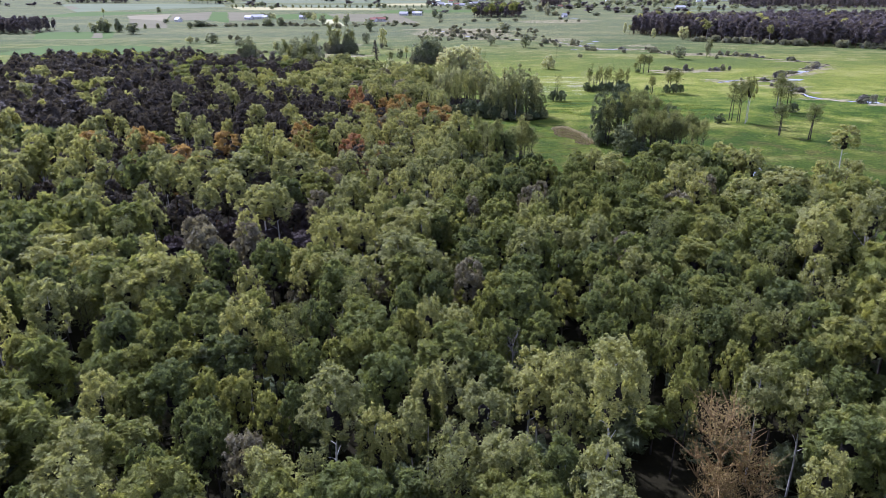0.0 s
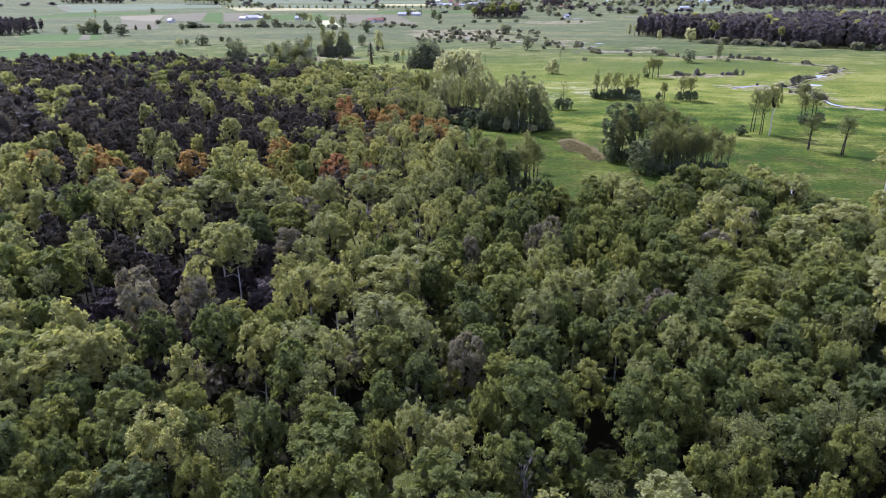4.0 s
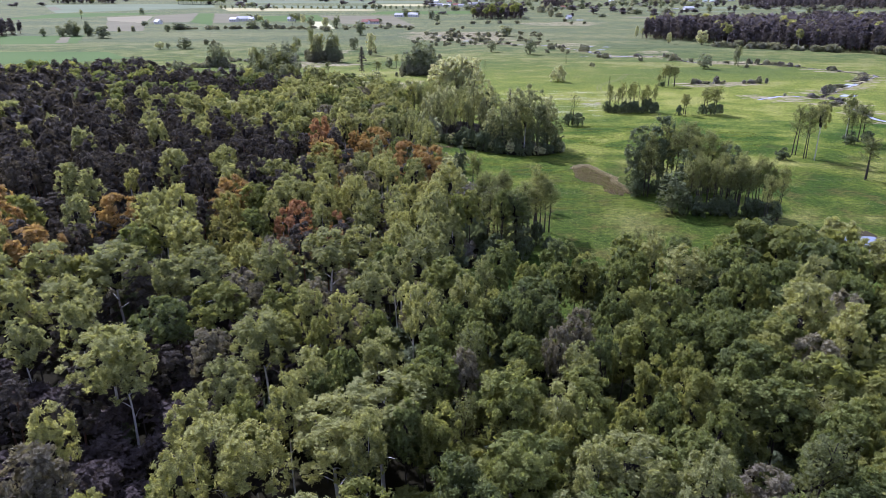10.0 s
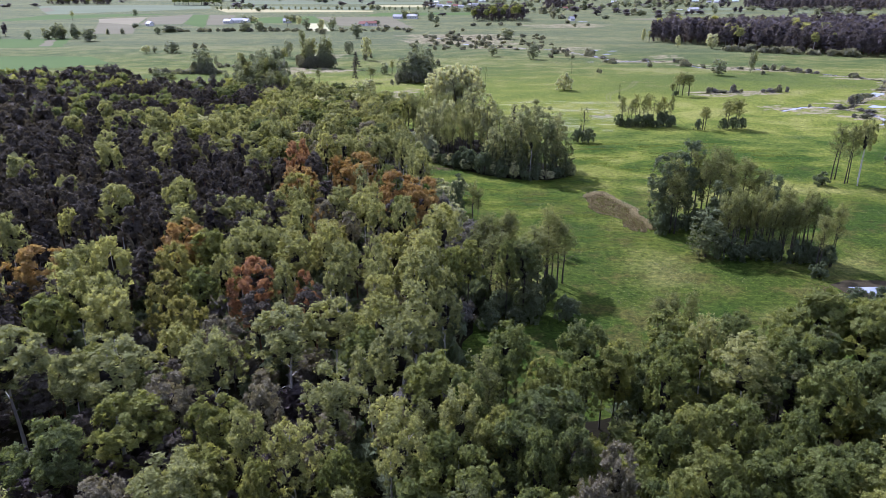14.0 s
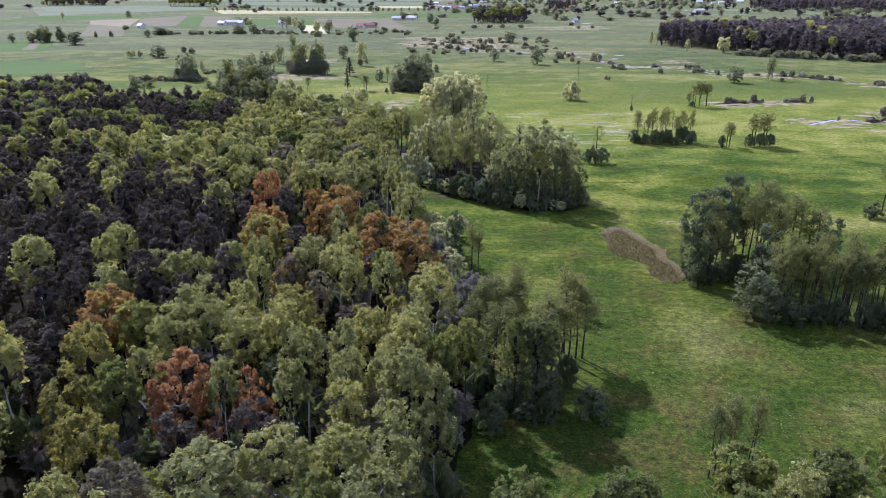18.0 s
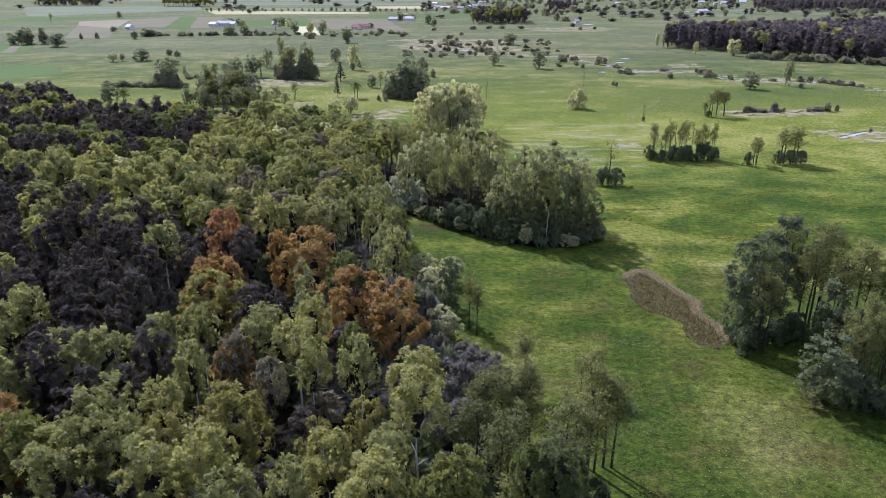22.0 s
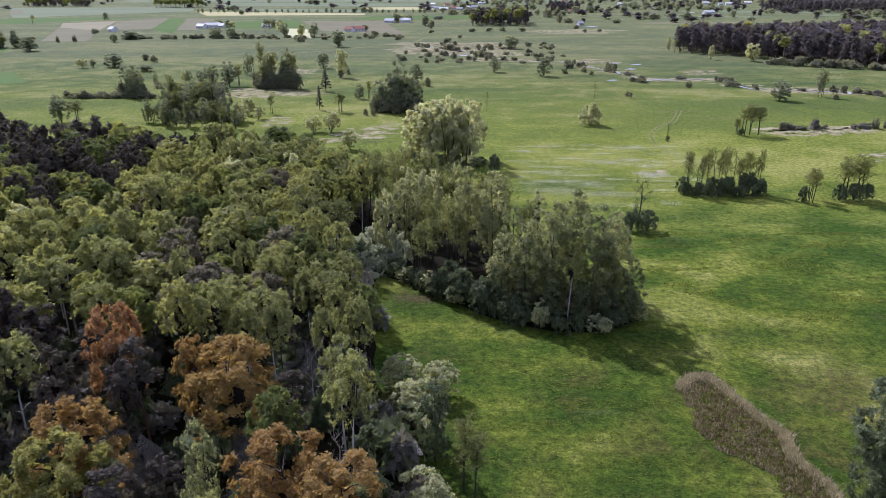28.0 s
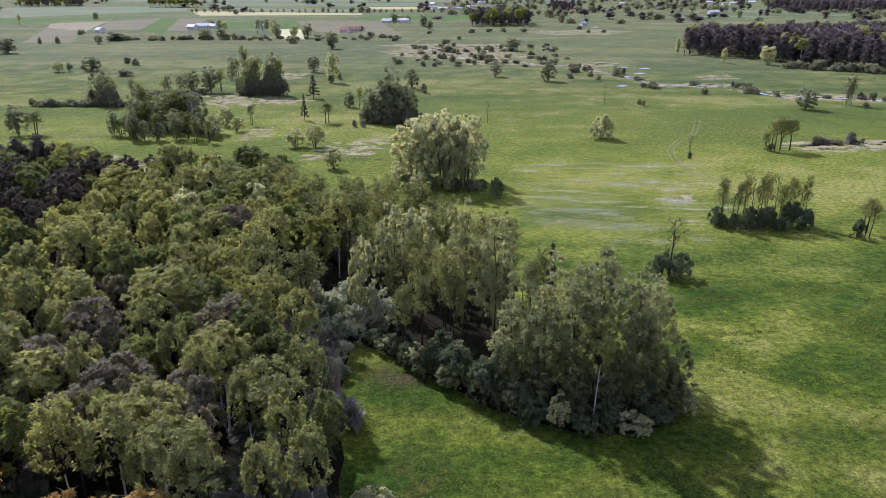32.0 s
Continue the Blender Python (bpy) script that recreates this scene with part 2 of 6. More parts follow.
def meadow_material():
    """Wet meadow: broad belts of fresh and yellowing grass, sedge streaks across, tussock grain."""
    m, nodes, links, bsdf = material("meadow_grass")
    geo = nodes.new("ShaderNodeNewGeometry").outputs["Position"]
    stretch = nodes.new("ShaderNodeMapping")
    stretch.inputs["Scale"].default_value = (0.35, 1.0, 1.0)
    stretch.inputs["Rotation"].default_value = (0, 0, radians(8))
    links.new(geo, stretch.inputs["Vector"])
    belt = noise_tex(nodes, links, stretch.outputs[0], 0.018, 4.0, 0.5)
    patch = noise_tex(nodes, links, geo, 0.07, 5.0, 0.6)
    streak = noise_tex(nodes, links, stretch.outputs[0], 0.16, 6.0, 0.65)
    grain = noise_tex(nodes, links, geo, 0.9, 6.0, 0.75)
    fine = noise_tex(nodes, links, geo, 3.0, 4.0, 0.8)
    base = ramp(nodes, [(0.41, (0.05, 0.095, 0.011)), (0.47, (0.09, 0.135, 0.015)), (0.53, (0.165, 0.195, 0.026)), (0.6, (0.285, 0.285, 0.075))])
    links.new(maths(nodes, links, "ADD", maths(nodes, links, "MULTIPLY", belt, 0.5), maths(nodes, links, "MULTIPLY", patch, 0.5)), base.inputs[0])
    pale = ramp(nodes, [(0.6, (0, 0, 0)), (0.74, (1, 1, 1))])
    links.new(streak, pale.inputs[0])
    c = mixed(nodes, links, maths(nodes, links, "MULTIPLY", pale.outputs[0], 0.42), base.outputs[0], (0.28, 0.28, 0.11))
    wet_map = nodes.new("ShaderNodeMapping")
    wet_map.inputs["Scale"].default_value = (0.14, 1.0, 1.0)
    wet_map.inputs["Rotation"].default_value = (0, 0, radians(-14))
    links.new(geo, wet_map.inputs["Vector"])
    wet = ramp(nodes, [(0.54, (0, 0, 0)), (0.64, (1, 1, 1))])
    links.new(noise_tex(nodes, links, wet_map.outputs[0], 0.22, 6.0, 0.7), wet.inputs[0])
    c = mixed(nodes, links, maths(nodes, links, "MULTIPLY", wet.outputs[0], 0.4), c, (0.04, 0.092, 0.014))
    # rank: cloud shade by the woods, put in as darker wet grass
    # bleached: haze far down the valley, painted as paler grey-green
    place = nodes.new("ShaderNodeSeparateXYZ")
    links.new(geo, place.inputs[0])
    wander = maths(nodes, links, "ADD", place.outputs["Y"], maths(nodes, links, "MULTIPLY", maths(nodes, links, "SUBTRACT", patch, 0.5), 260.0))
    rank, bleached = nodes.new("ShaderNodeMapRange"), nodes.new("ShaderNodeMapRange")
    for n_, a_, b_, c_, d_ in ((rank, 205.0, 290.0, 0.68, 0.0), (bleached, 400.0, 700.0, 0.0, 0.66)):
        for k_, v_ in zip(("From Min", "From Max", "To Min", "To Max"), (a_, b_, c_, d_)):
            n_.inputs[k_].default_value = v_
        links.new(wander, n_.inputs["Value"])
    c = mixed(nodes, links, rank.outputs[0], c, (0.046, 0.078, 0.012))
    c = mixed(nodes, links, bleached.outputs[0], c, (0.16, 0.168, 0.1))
    # sunlit strip painted in: paler, yellower hay meadow in flower between the groves
    sun_patch_in, sun_patch_out = nodes.new("ShaderNodeMapRange"), nodes.new("ShaderNodeMapRange")
    for n_, a_, b_, c_, d_ in ((sun_patch_in, 285.0, 350.0, 0.0, 0.36), (sun_patch_out, 430.0, 520.0, 1.0, 0.0)):
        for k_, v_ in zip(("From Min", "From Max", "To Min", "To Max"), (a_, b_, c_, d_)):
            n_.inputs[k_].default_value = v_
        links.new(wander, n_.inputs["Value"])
    c = mixed(nodes, links, maths(nodes, links, "MULTIPLY", sun_patch_in.outputs[0], sun_patch_out.outputs[0]), c, (0.29, 0.315, 0.062))
    tan = ramp(nodes, [(0.5, (0, 0, 0)), (0.6, (1, 1, 1))])
    links.new(noise_tex(nodes, links, geo, 0.11, 6.0, 0.7), tan.inputs[0])
    c = mixed(nodes, links, maths(nodes, links, "MULTIPLY", tan.outputs[0], rank.outputs[0]), c, (0.12, 0.105, 0.03))
    shade = ramp(nodes, [(0.36, (0.18, 0.22, 0.2)), (0.5, (0.9, 0.92, 0.9)), (0.64, (2.1, 1.9, 1.6))])
    links.new(maths(nodes, links, "ADD", maths(nodes, links, "MULTIPLY", grain, 0.55), maths(nodes, links, "MULTIPLY", fine, 0.45)), shade.inputs[0])
    c = mixed(nodes, links, 1.0, c, shade.outputs[0], "MULTIPLY")
    links.new(c, bsdf.inputs["Base Color"])
    bsdf.inputs["Roughness"].default_value = 0.9
    bsdf.inputs["Specular IOR Level"].default_value = 0.05
    b = nodes.new("ShaderNodeBump")
    b.inputs["Strength"].default_value, b.inputs["Distance"].default_value = 1.0, 0.5
    links.new(maths(nodes, links, "ADD", grain, maths(nodes, links, "MULTIPLY", fine, 0.4)), b.inputs["Height"])
    links.new(b.outputs[0], bsdf.inputs["Normal"])
    return m


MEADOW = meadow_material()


# ================= mesh helpers =================
def mesh_of(name, v, f, mats, which=None, tint=None):
    """A mesh of triangles from arrays."""
    v, f = np.asarray(v, np.float32), np.asarray(f, np.int32)
    me = bpy.data.meshes.new(name)
    me.vertices.add(len(v))
    me.vertices.foreach_set("co", v.ravel())
    me.loops.add(f.size)
    me.loops.foreach_set("vertex_index", f.ravel())
    me.polygons.add(len(f))
    me.polygons.foreach_set("loop_start", np.arange(0, f.size, 3, dtype=np.int32))
    if which is not None:
        me.polygons.foreach_set("material_index", np.asarray(which, np.int32))
    if tint is not None:
        me.attributes.new("tint", "FLOAT", "POINT").data.foreach_set("value", np.asarray(tint, np.float32))
    for m in mats:
        me.materials.append(m)
    me.update()
    me.validate()
    return me


def part(name, me, parent, label=""):
    ob = new(name, me)
    ob.parent = parent
    return tagged(ob, label)


def sheet(name, corners, z, mat, parent=None):
    """A flat piece of ground with an uneven edge, through the corners."""
    rng = random.Random(len(name) * 7 + int(abs(corners[0][0])))
    ring = []
    for (x0, y0), (x1, y1) in zip(corners, corners[1:] + corners[:1]):
        span = math.hypot(x1 - x0, y1 - y0)
        steps = max(2, min(14, int(span / 3)))
        for i in range(steps):
            s, wob = i / steps, min(1.2, span * 0.03) if i else 0
            ring.append((x0 + (x1 - x0) * s + rng.uniform(-wob, wob), y0 + (y1 - y0) * s + rng.uniform(-wob, wob), z))
    bm = bmesh.new()
    face = bm.faces.new([bm.verts.new(p) for p in ring])
    bmesh.ops.recalc_face_normals(bm, faces=[face])
    if face.normal.z < 0:
        face.normal_flip()
    bmesh.ops.triangulate(bm, faces=[face])
    me = bpy.data.meshes.new(name)
    bm.to_mesh(me)
    bm.free()
    me.materials.append(mat)
    return new(name, me)


def ribbon(name, line, width, z, mat):
    """A winding strip of ground."""
    rng = np.random.default_rng(len(line) + int(abs(line[0][0])))
    pts = np.array(line, float)
    t = np.linspace(0, len(pts) - 1, (len(pts) - 1) * 8 + 1)
    i = np.clip(t.astype(int), 0, len(pts) - 2)
    g = (t - i)[:, None]
    p0, p1, p2, p3 = pts[np.maximum(i - 1, 0)], pts[i], pts[i + 1], pts[np.minimum(i + 2, len(pts) - 1)]
    c = 0.5 * (2 * p1 + (p2 - p0) * g + (2 * p0 - 5 * p1 + 4 * p2 - p3) * g**2 + (3 * p1 - p0 - 3 * p2 + p3) * g**3)
    d = np.gradient(c, axis=0)
    n = np.stack([-d[:, 1], d[:, 0]], 1) / (np.linalg.norm(d, axis=1)[:, None] + 1e-6)
    w = width / 2 * rng.uniform(0.7, 1.3, (len(c), 2))
    v = np.concatenate([np.c_[c + n * w[:, :1], np.full(len(c), z)], np.c_[c - n * w[:, 1:], np.full(len(c), z)]])
    k, a = len(c), np.arange(len(c) - 1)
    f = np.concatenate([np.c_[a, a + k, a + 1], np.c_[a + 1, a + k, a + k + 1]])
    return new(name, mesh_of(name, v, f, [mat]))


# ================= trees =================
def tube(points, radii, sides=5):
    """Verts and triangles of a tapered limb."""
    pts, radii = np.asarray(points, float), np.asarray(radii, float)
    d = np.gradient(pts, axis=0)
    d /= np.linalg.norm(d, axis=1)[:, None] + 1e-9
    side = np.cross(d, [0.31, 0.95, 0.05])
    side /= np.linalg.norm(side, axis=1)[:, None] + 1e-9
    up = np.cross(d, side)
    a = np.arange(sides) * 2 * np.pi / sides
    v = (pts[:, None] + radii[:, None, None] * (np.cos(a)[None, :, None] * side[:, None] + np.sin(a)[None, :, None] * up[:, None])).reshape(-1, 3)
    i, j = np.meshgrid(np.arange(len(pts) - 1), np.arange(sides), indexing="ij")
    p, q = i * sides + j, i * sides + (j + 1) % sides
    f = np.stack([np.stack([p, q, q + sides], -1), np.stack([p, q + sides, p + sides], -1)], 2).reshape(-1, 3)
    return v, f


def joined(pieces):
    vs, fs, n = [], [], 0
    for v, f in pieces:
        vs.append(v)
        fs.append(f + n)
        n += len(v)
    return np.concatenate(vs), np.concatenate(fs)


def attach(base, twigs):
    """Grows twigs out of a limb: each one's first vertex becomes the nearest vertex of the limb."""
    v, f = base
    vs, fs, n = [v], [f], len(v)
    for tv, tf in twigs:
        k = int(np.argmin(((v - tv[:4].mean(0)) ** 2).sum(1)))
        fs += [tf + n, np.array([[k, n, n + 1]])]
        vs.append(tv)
        n += len(tv)
    return np.concatenate(vs), np.concatenate(fs)


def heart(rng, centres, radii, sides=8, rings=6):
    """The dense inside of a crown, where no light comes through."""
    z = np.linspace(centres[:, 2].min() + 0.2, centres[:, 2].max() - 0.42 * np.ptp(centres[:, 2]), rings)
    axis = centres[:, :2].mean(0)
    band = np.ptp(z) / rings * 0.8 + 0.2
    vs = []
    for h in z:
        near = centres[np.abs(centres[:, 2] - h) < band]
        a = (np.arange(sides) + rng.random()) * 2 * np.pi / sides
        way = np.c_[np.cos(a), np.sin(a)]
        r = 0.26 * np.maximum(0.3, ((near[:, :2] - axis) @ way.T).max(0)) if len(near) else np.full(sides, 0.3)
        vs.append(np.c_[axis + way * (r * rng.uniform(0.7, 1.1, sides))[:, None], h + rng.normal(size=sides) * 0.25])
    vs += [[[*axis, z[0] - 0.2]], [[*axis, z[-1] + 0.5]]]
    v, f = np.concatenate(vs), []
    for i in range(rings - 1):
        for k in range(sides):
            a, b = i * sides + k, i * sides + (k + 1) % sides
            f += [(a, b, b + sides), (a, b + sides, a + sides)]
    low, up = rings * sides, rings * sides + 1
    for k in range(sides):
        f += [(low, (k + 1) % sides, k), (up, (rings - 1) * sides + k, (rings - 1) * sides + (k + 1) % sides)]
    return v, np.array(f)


def leaves(rng, centres, radii, count, size, droop=0.0, shell=0.55, flat=1.0, high=1.0, dense=True):
    """Leaf sprays set over the skins of many small clumps round a dense heart."""
    centres, radii = np.asarray(centres, float), np.asarray(radii, float)
    z = centres[:, 2]
    weight = radii**2 * (0.45 + high * (z - z.min()) / (np.ptp(z) + 1e-6))
    pick = rng.choice(len(centres), count, p=weight / weight.sum())
    d = rng.normal(size=(count, 3))
    d[:, 2] += 0.35
    d /= np.linalg.norm(d, axis=1)[:, None]
    r = radii[pick] * (shell + (1.08 - shell) * rng.random(count) ** 0.6)
    # a third of the sprays are broad ones inside the clumps
    deep = rng.random(count) < (0.34 if dense else 0.0)
    r = np.where(deep, radii[pick] * rng.uniform(0.1, 0.55, count), r)
    p = centres[pick] + d * r[:, None] * np.array([1, 1, flat])
    middle = np.array([*centres[:, :2].mean(0), z.min() + 0.45 * np.ptp(z)])
    out = (p - middle) / (np.ptp(centres, axis=0) + 0.5)
    out /= np.linalg.norm(out, axis=1)[:, None] + 1e-9
    n = d * 0.45 + out * 0.75 + rng.normal(size=(count, 3)) * 0.6
    n /= np.linalg.norm(n, axis=1)[:, None]
    a = np.cross(n, rng.normal(size=(count, 3)))
    a /= np.linalg.norm(a, axis=1)[:, None] + 1e-9
    b = np.cross(n, a)
    if droop:
        a = a * (1 - droop) + np.array([0, 0, -droop])
    s = size * rng.uniform(0.6, 1.35, (count, 1)) * np.where(deep, 2.0, 1.0)[:, None]
    tri = np.stack([p + a * s * 0.75, p - a * s * 0.45 + b * s * 0.5, p - a * s * 0.45 - b * s * 0.5], 1)
    v, f = tri.reshape(-1, 3), np.arange(count * 3).reshape(-1, 3)
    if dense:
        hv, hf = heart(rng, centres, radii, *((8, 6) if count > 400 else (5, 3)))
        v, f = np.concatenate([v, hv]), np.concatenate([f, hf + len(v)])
    return v, f, count


def limbs(rng, height, start, spread, count, thick, rise=0.5, sides=3):
    """A trunk with limbs that leave it from start upwards."""
    lean = rng.normal(size=2) * 0.025 * height
    z = np.linspace(-0.3, height * 0.93, 7)
    k = np.clip(z / height, 0, 1)[:, None]
    axis = np.c_[lean * k**1.5 + np.sin(k * 7 + rng.random() * 6) * 0.012 * height * k, z]
    stem = tube(axis, thick * (1 - 0.88 * k[:, 0]) + 0.01, 5)
    pieces, tips = [], []
    for i in range(count):
        h = height * (start + (0.9 - start) * (i + rng.random()) / count)
        base = np.array([np.interp(h, z, axis[:, 0]), np.interp(h, z, axis[:, 1]), h])
        a = i * 2.4 + rng.random()
        out = spread * rng.uniform(0.6, 1.0) * (1 - 0.6 * max(0, h / height - start) / (1 - start))
        tip = base + np.array([math.cos(a) * out, math.sin(a) * out, out * rise * rng.uniform(0.6, 1.4)])
        mid = (base + tip) / 2 + np.array([0, 0, out * 0.12])
        pieces.append(tube([base, mid, tip], np.array([0.38, 0.24, 0.07]) * thick, sides))
        tips.append(tip)
    return (*attach(stem, pieces), np.array(tips))


def dome(rng, height, bottom, radius, count, lump, belly=0.38, leaders=4, main=0.76, splay=1.0, loose=0.6):
    """Clump centres of an uneven crown: one main dome with lower side domes leaning out of it."""
    tops = [(0.0, 0.0, height, radius * main, bottom)]
    turn = rng.random() * 6.283
    for k in range(1, leaders):
        a, off = turn + k * 6.283 / (leaders - 1) + rng.normal() * 0.35, radius * splay * rng.uniform(0.38, 0.56)
        tops.append((math.cos(a) * off, math.sin(a) * off, bottom + (height - bottom) * rng.uniform(0.62, 0.95), radius * rng.uniform(0.42, 0.62), bottom + (height - bottom) * rng.uniform(0.0, 0.22)))
    c, r = [], []
    for i in range(count):
        x, y, high, wide, low = tops[0 if i % 5 < 2 else 1 + i % (leaders - 1)]
        u = rng.random() ** 0.85
        w = math.sqrt(max(0.05, 1 - ((u - belly) / (1.03 - belly)) ** 2)) if u > belly else 1 - 0.4 * ((belly - u) / belly) ** 2
        s = lump * rng.uniform(0.6, 1.35)
        a, q = i * 2.399 + rng.normal() * 0.5, max(0, wide * w - s * 0.6) * math.sqrt(rng.uniform(loose, 1.12))
        c.append((x + math.cos(a) * q, y + math.sin(a) * q, min(low + (high - low) * u, high - s * 0.9)))
        r.append(s)
    return np.array(c), np.array(r)


def alder_shape(rng, n, size):
    v, f, _ = limbs(rng, 12.6, 0.3, 2.4, 7, 0.16)
    c, r = dome(rng, 14.0, 7.2, 3.5, 130, 0.5, 0.2, 4, 1.0, 0.6, 0.78)
    return (v, f), leaves(rng, c, r, n, size)


def leafy_shape(rng, n, size):
    """A tree of the wood's edge, in leaf down to the ground."""
    v, f, _ = limbs(rng, 13.0, 0.15, 2.4, 9, 0.17)
    c, r = dome(rng, 14.0, 0.6, 3.5, 150, 0.62, 0.45, 4, 0.95, 0.8, 0.7)
    return (v, f), leaves(rng, c, r, n, size, high=0.1)


def weeping_shape(rng, n, size):
    """A birch in the open: hanging sprays down to the ground."""
    v, f, _ = limbs(rng, 16.5, 0.2, 2.0, 9, 0.16, 0.9)
    c, r = dome(rng, 17.5, 1.6, 3.6, 120, 0.6, 0.5, 5, 0.72)
    return (v, f), leaves(rng, c, r, n, size * 0.95, 0.18, 0.45, 1.1, 0.35)


def slim_shape(rng, n, size):
    """Two dark stems with steep thin limbs and open sprays of leaves."""
    pieces, cs = [], []
    for k, (h, off) in enumerate(((14.0, (0, 0)), (12.5, (0.7, 0.4)))):
        v, f, tips = limbs(rng, h, 0.38, 2.2, 16, 0.13, 1.0)
        shift = np.array([off[0], off[1], 0])
        pieces.append((v + shift, f))
        axis_pts = np.c_[np.zeros((len(tips), 2)), tips[:, 2] - 1.2]
        cs += [tips + shift, axis_pts * 0.45 + tips * 0.55 + shift]
    c = np.concatenate(cs)
    return attach(pieces[0], pieces[1:]), leaves(rng, c, rng.uniform(0.45, 0.85, len(c)), int(n * 0.9), size * 0.68, 0, 0.1, dense=False)


def birch_shape(rng, n, size):
    v, f, tips = limbs(rng, 16.6, 0.35, 1.6, 7, 0.15, 0.8)
    c, r = dome(rng, 17.5, 9.6, 3.3, 110, 0.5, 0.3, 4, 0.98, 0.7, 0.7)
    return (v, f), leaves(rng, c, r, n, size * 0.95, 0.22, 0.45, 1.4)


def pine_shape(rng, n, size):
    v, f, _ = limbs(rng, 16.0, 0.55, 2.0, 8, 0.19, 0.35)
    c, r = dome(rng, 16.6, 8.0, 2.8, 60, 0.5, 0.4)
    return (v, f), leaves(rng, c, r, n, size * 0.8, 0.0, 0.3, 0.75)


def wood_pine_shape(rng, n, size):
    """A pine in a dense wood edge: needles hang low."""
    v, f, _ = limbs(rng, 16.0, 0.3, 2.0, 6, 0.19, 0.35)
    c, r = dome(rng, 16.6, 1.2, 3.0, 34, 1.05, 0.4)
    return (v, f), leaves(rng, c, r, n, size, 0.0, 0.3, 0.9)


def spruce_shape(rng, n, size):
    v, f, _ = limbs(rng, 15.0, 0.2, 1.8, 8, 0.14, -0.2)
    u = (np.arange(26) + 0.5) / 26
    a = np.arange(26) * 2.4
    q = 2.1 * (1 - u) * 0.8
    return (v, f), leaves(rng, np.c_[np.cos(a) * q, np.sin(a) * q, 2 + 13 * u], 0.35 + 0.75 * (1 - u), n, size * 0.8, 0.3, 0.3, 0.6)


def oak_shape(rng, n, size):
    v, f, _ = limbs(rng, 12.0, 0.3, 3.6, 10, 0.26, 0.7)
    c, r = dome(rng, 13.8, 3.2, 4.6, 120, 0.62, 0.34, 5, 0.9)
    return (v, f), leaves(rng, c, r, int(n * 1.5), size)


def willow_shape(rng, n, size):
    pieces, cs, rs = [], [], []
    for k in range(3):
        a = k * 2.1 + rng.random()
        v, f, _ = limbs(rng, 11.5, 0.3, 2.4, 6, 0.17, 0.6)
        shift = np.array([math.cos(a) * 0.5, math.sin(a) * 0.5, 0])
        v = v + shift + np.c_[v[:, 2] * math.cos(a) * 0.13, v[:, 2] * math.sin(a) * 0.13, v[:, 2] * 0]
        pieces.append((v, f))
    c, r = dome(rng, 13.4, 1.4, 4.7, 110, 0.7, 0.4, 6, 0.8)
    return attach(pieces[0], pieces[1:]), leaves(rng, c, r, int(n * 1.3), size * 1.15, 0.1, high=0.6)


def shrub_shape(rng, n, size):
    pieces = []
    for k in range(5):
        a = k * 1.26
        tip = np.array([math.cos(a) * 1.3, math.sin(a) * 1.3, 2.6])
        pieces.append(tube([(0, 0, -0.2), tip * (0.35, 0.35, 0.5), tip], [0.08, 0.05, 0.02], 4))
    c, r = dome(rng, 4.0, -0.2, 2.9, 60, 0.48, 0.15, 5)
    c[:, 2] = np.maximum(c[:, 2], 0.25)
    return attach(pieces[0], pieces[1:]), leaves(rng, c, r, int(n * 0.6), size * 0.85)


def bare_shape(rng, n, size):
    v, f, tips = limbs(rng, 12.5, 0.22, 3.0, 12, 0.22, 0.95)
    pieces = []
    for tip in tips:
        for k in range(5):
            end = tip + rng.normal(size=3) * (0.9, 0.9, 0.5) + (0, 0, 0.9)
            pieces.append(tube([tip * (0.9, 0.9, 0.97), (tip + end) / 2 + rng.normal(size=3) * 0.15, end], [0.045, 0.03, 0.012], 3))
    return attach((v, f), pieces), leaves(rng, tips, np.full(len(tips), 1.1), max(40, n // 12), size * 0.6, dense=False)


def russet_shape(rng, n, size):
    """Steep fans of fine twigs with opening buds."""
    v, f, tips = limbs(rng, 12.5, 0.18, 2.6, 26, 0.16, 1.6)
    pieces = []
    for tip in tips:
        for k in range(6):
            end = tip + rng.normal(size=3) * (0.7, 0.7, 0.4) + (0, 0, 1.3)
            pieces.append(tube([tip * (0.85, 0.85, 0.95), end], [0.05, 0.012], 3))
    return attach((v, f), pieces), leaves(rng, tips + (0, 0, 0.7), np.full(len(tips), 1.1), n, size * 0.34, 0.0, 0.1, dense=False)


def bare_shrub_shape(rng, n, size):
    """Many thin stems from one stool, hardly in leaf."""
    pieces, tips = [], []
    for k in range(12):
        a, lean = k * 2.4, rng.uniform(0.4, 2.2)
        tip = np.array([math.cos(a) * lean, math.sin(a) * lean, 8.0 * rng.uniform(0.65, 1.0)])
        mid = tip * (0.4, 0.4, 0.5)
        pieces.append(tube([(math.cos(a) * 0.25, math.sin(a) * 0.25, -0.2), mid, tip], [0.07, 0.05, 0.015], 4))
        for j in range(7):
            u = rng.uniform(0.35, 0.95)
            at = tip * (u, u, u)
            end = at + np.array([rng.normal() * 0.5, rng.normal() * 0.5, rng.uniform(0.5, 1.3)])
            pieces.append(tube([at, end], [0.03, 0.01], 3))
            tips.append(end)
    return joined(pieces), leaves(rng, tips, np.full(len(tips), 0.35), n // 6, size * 0.45, dense=False)


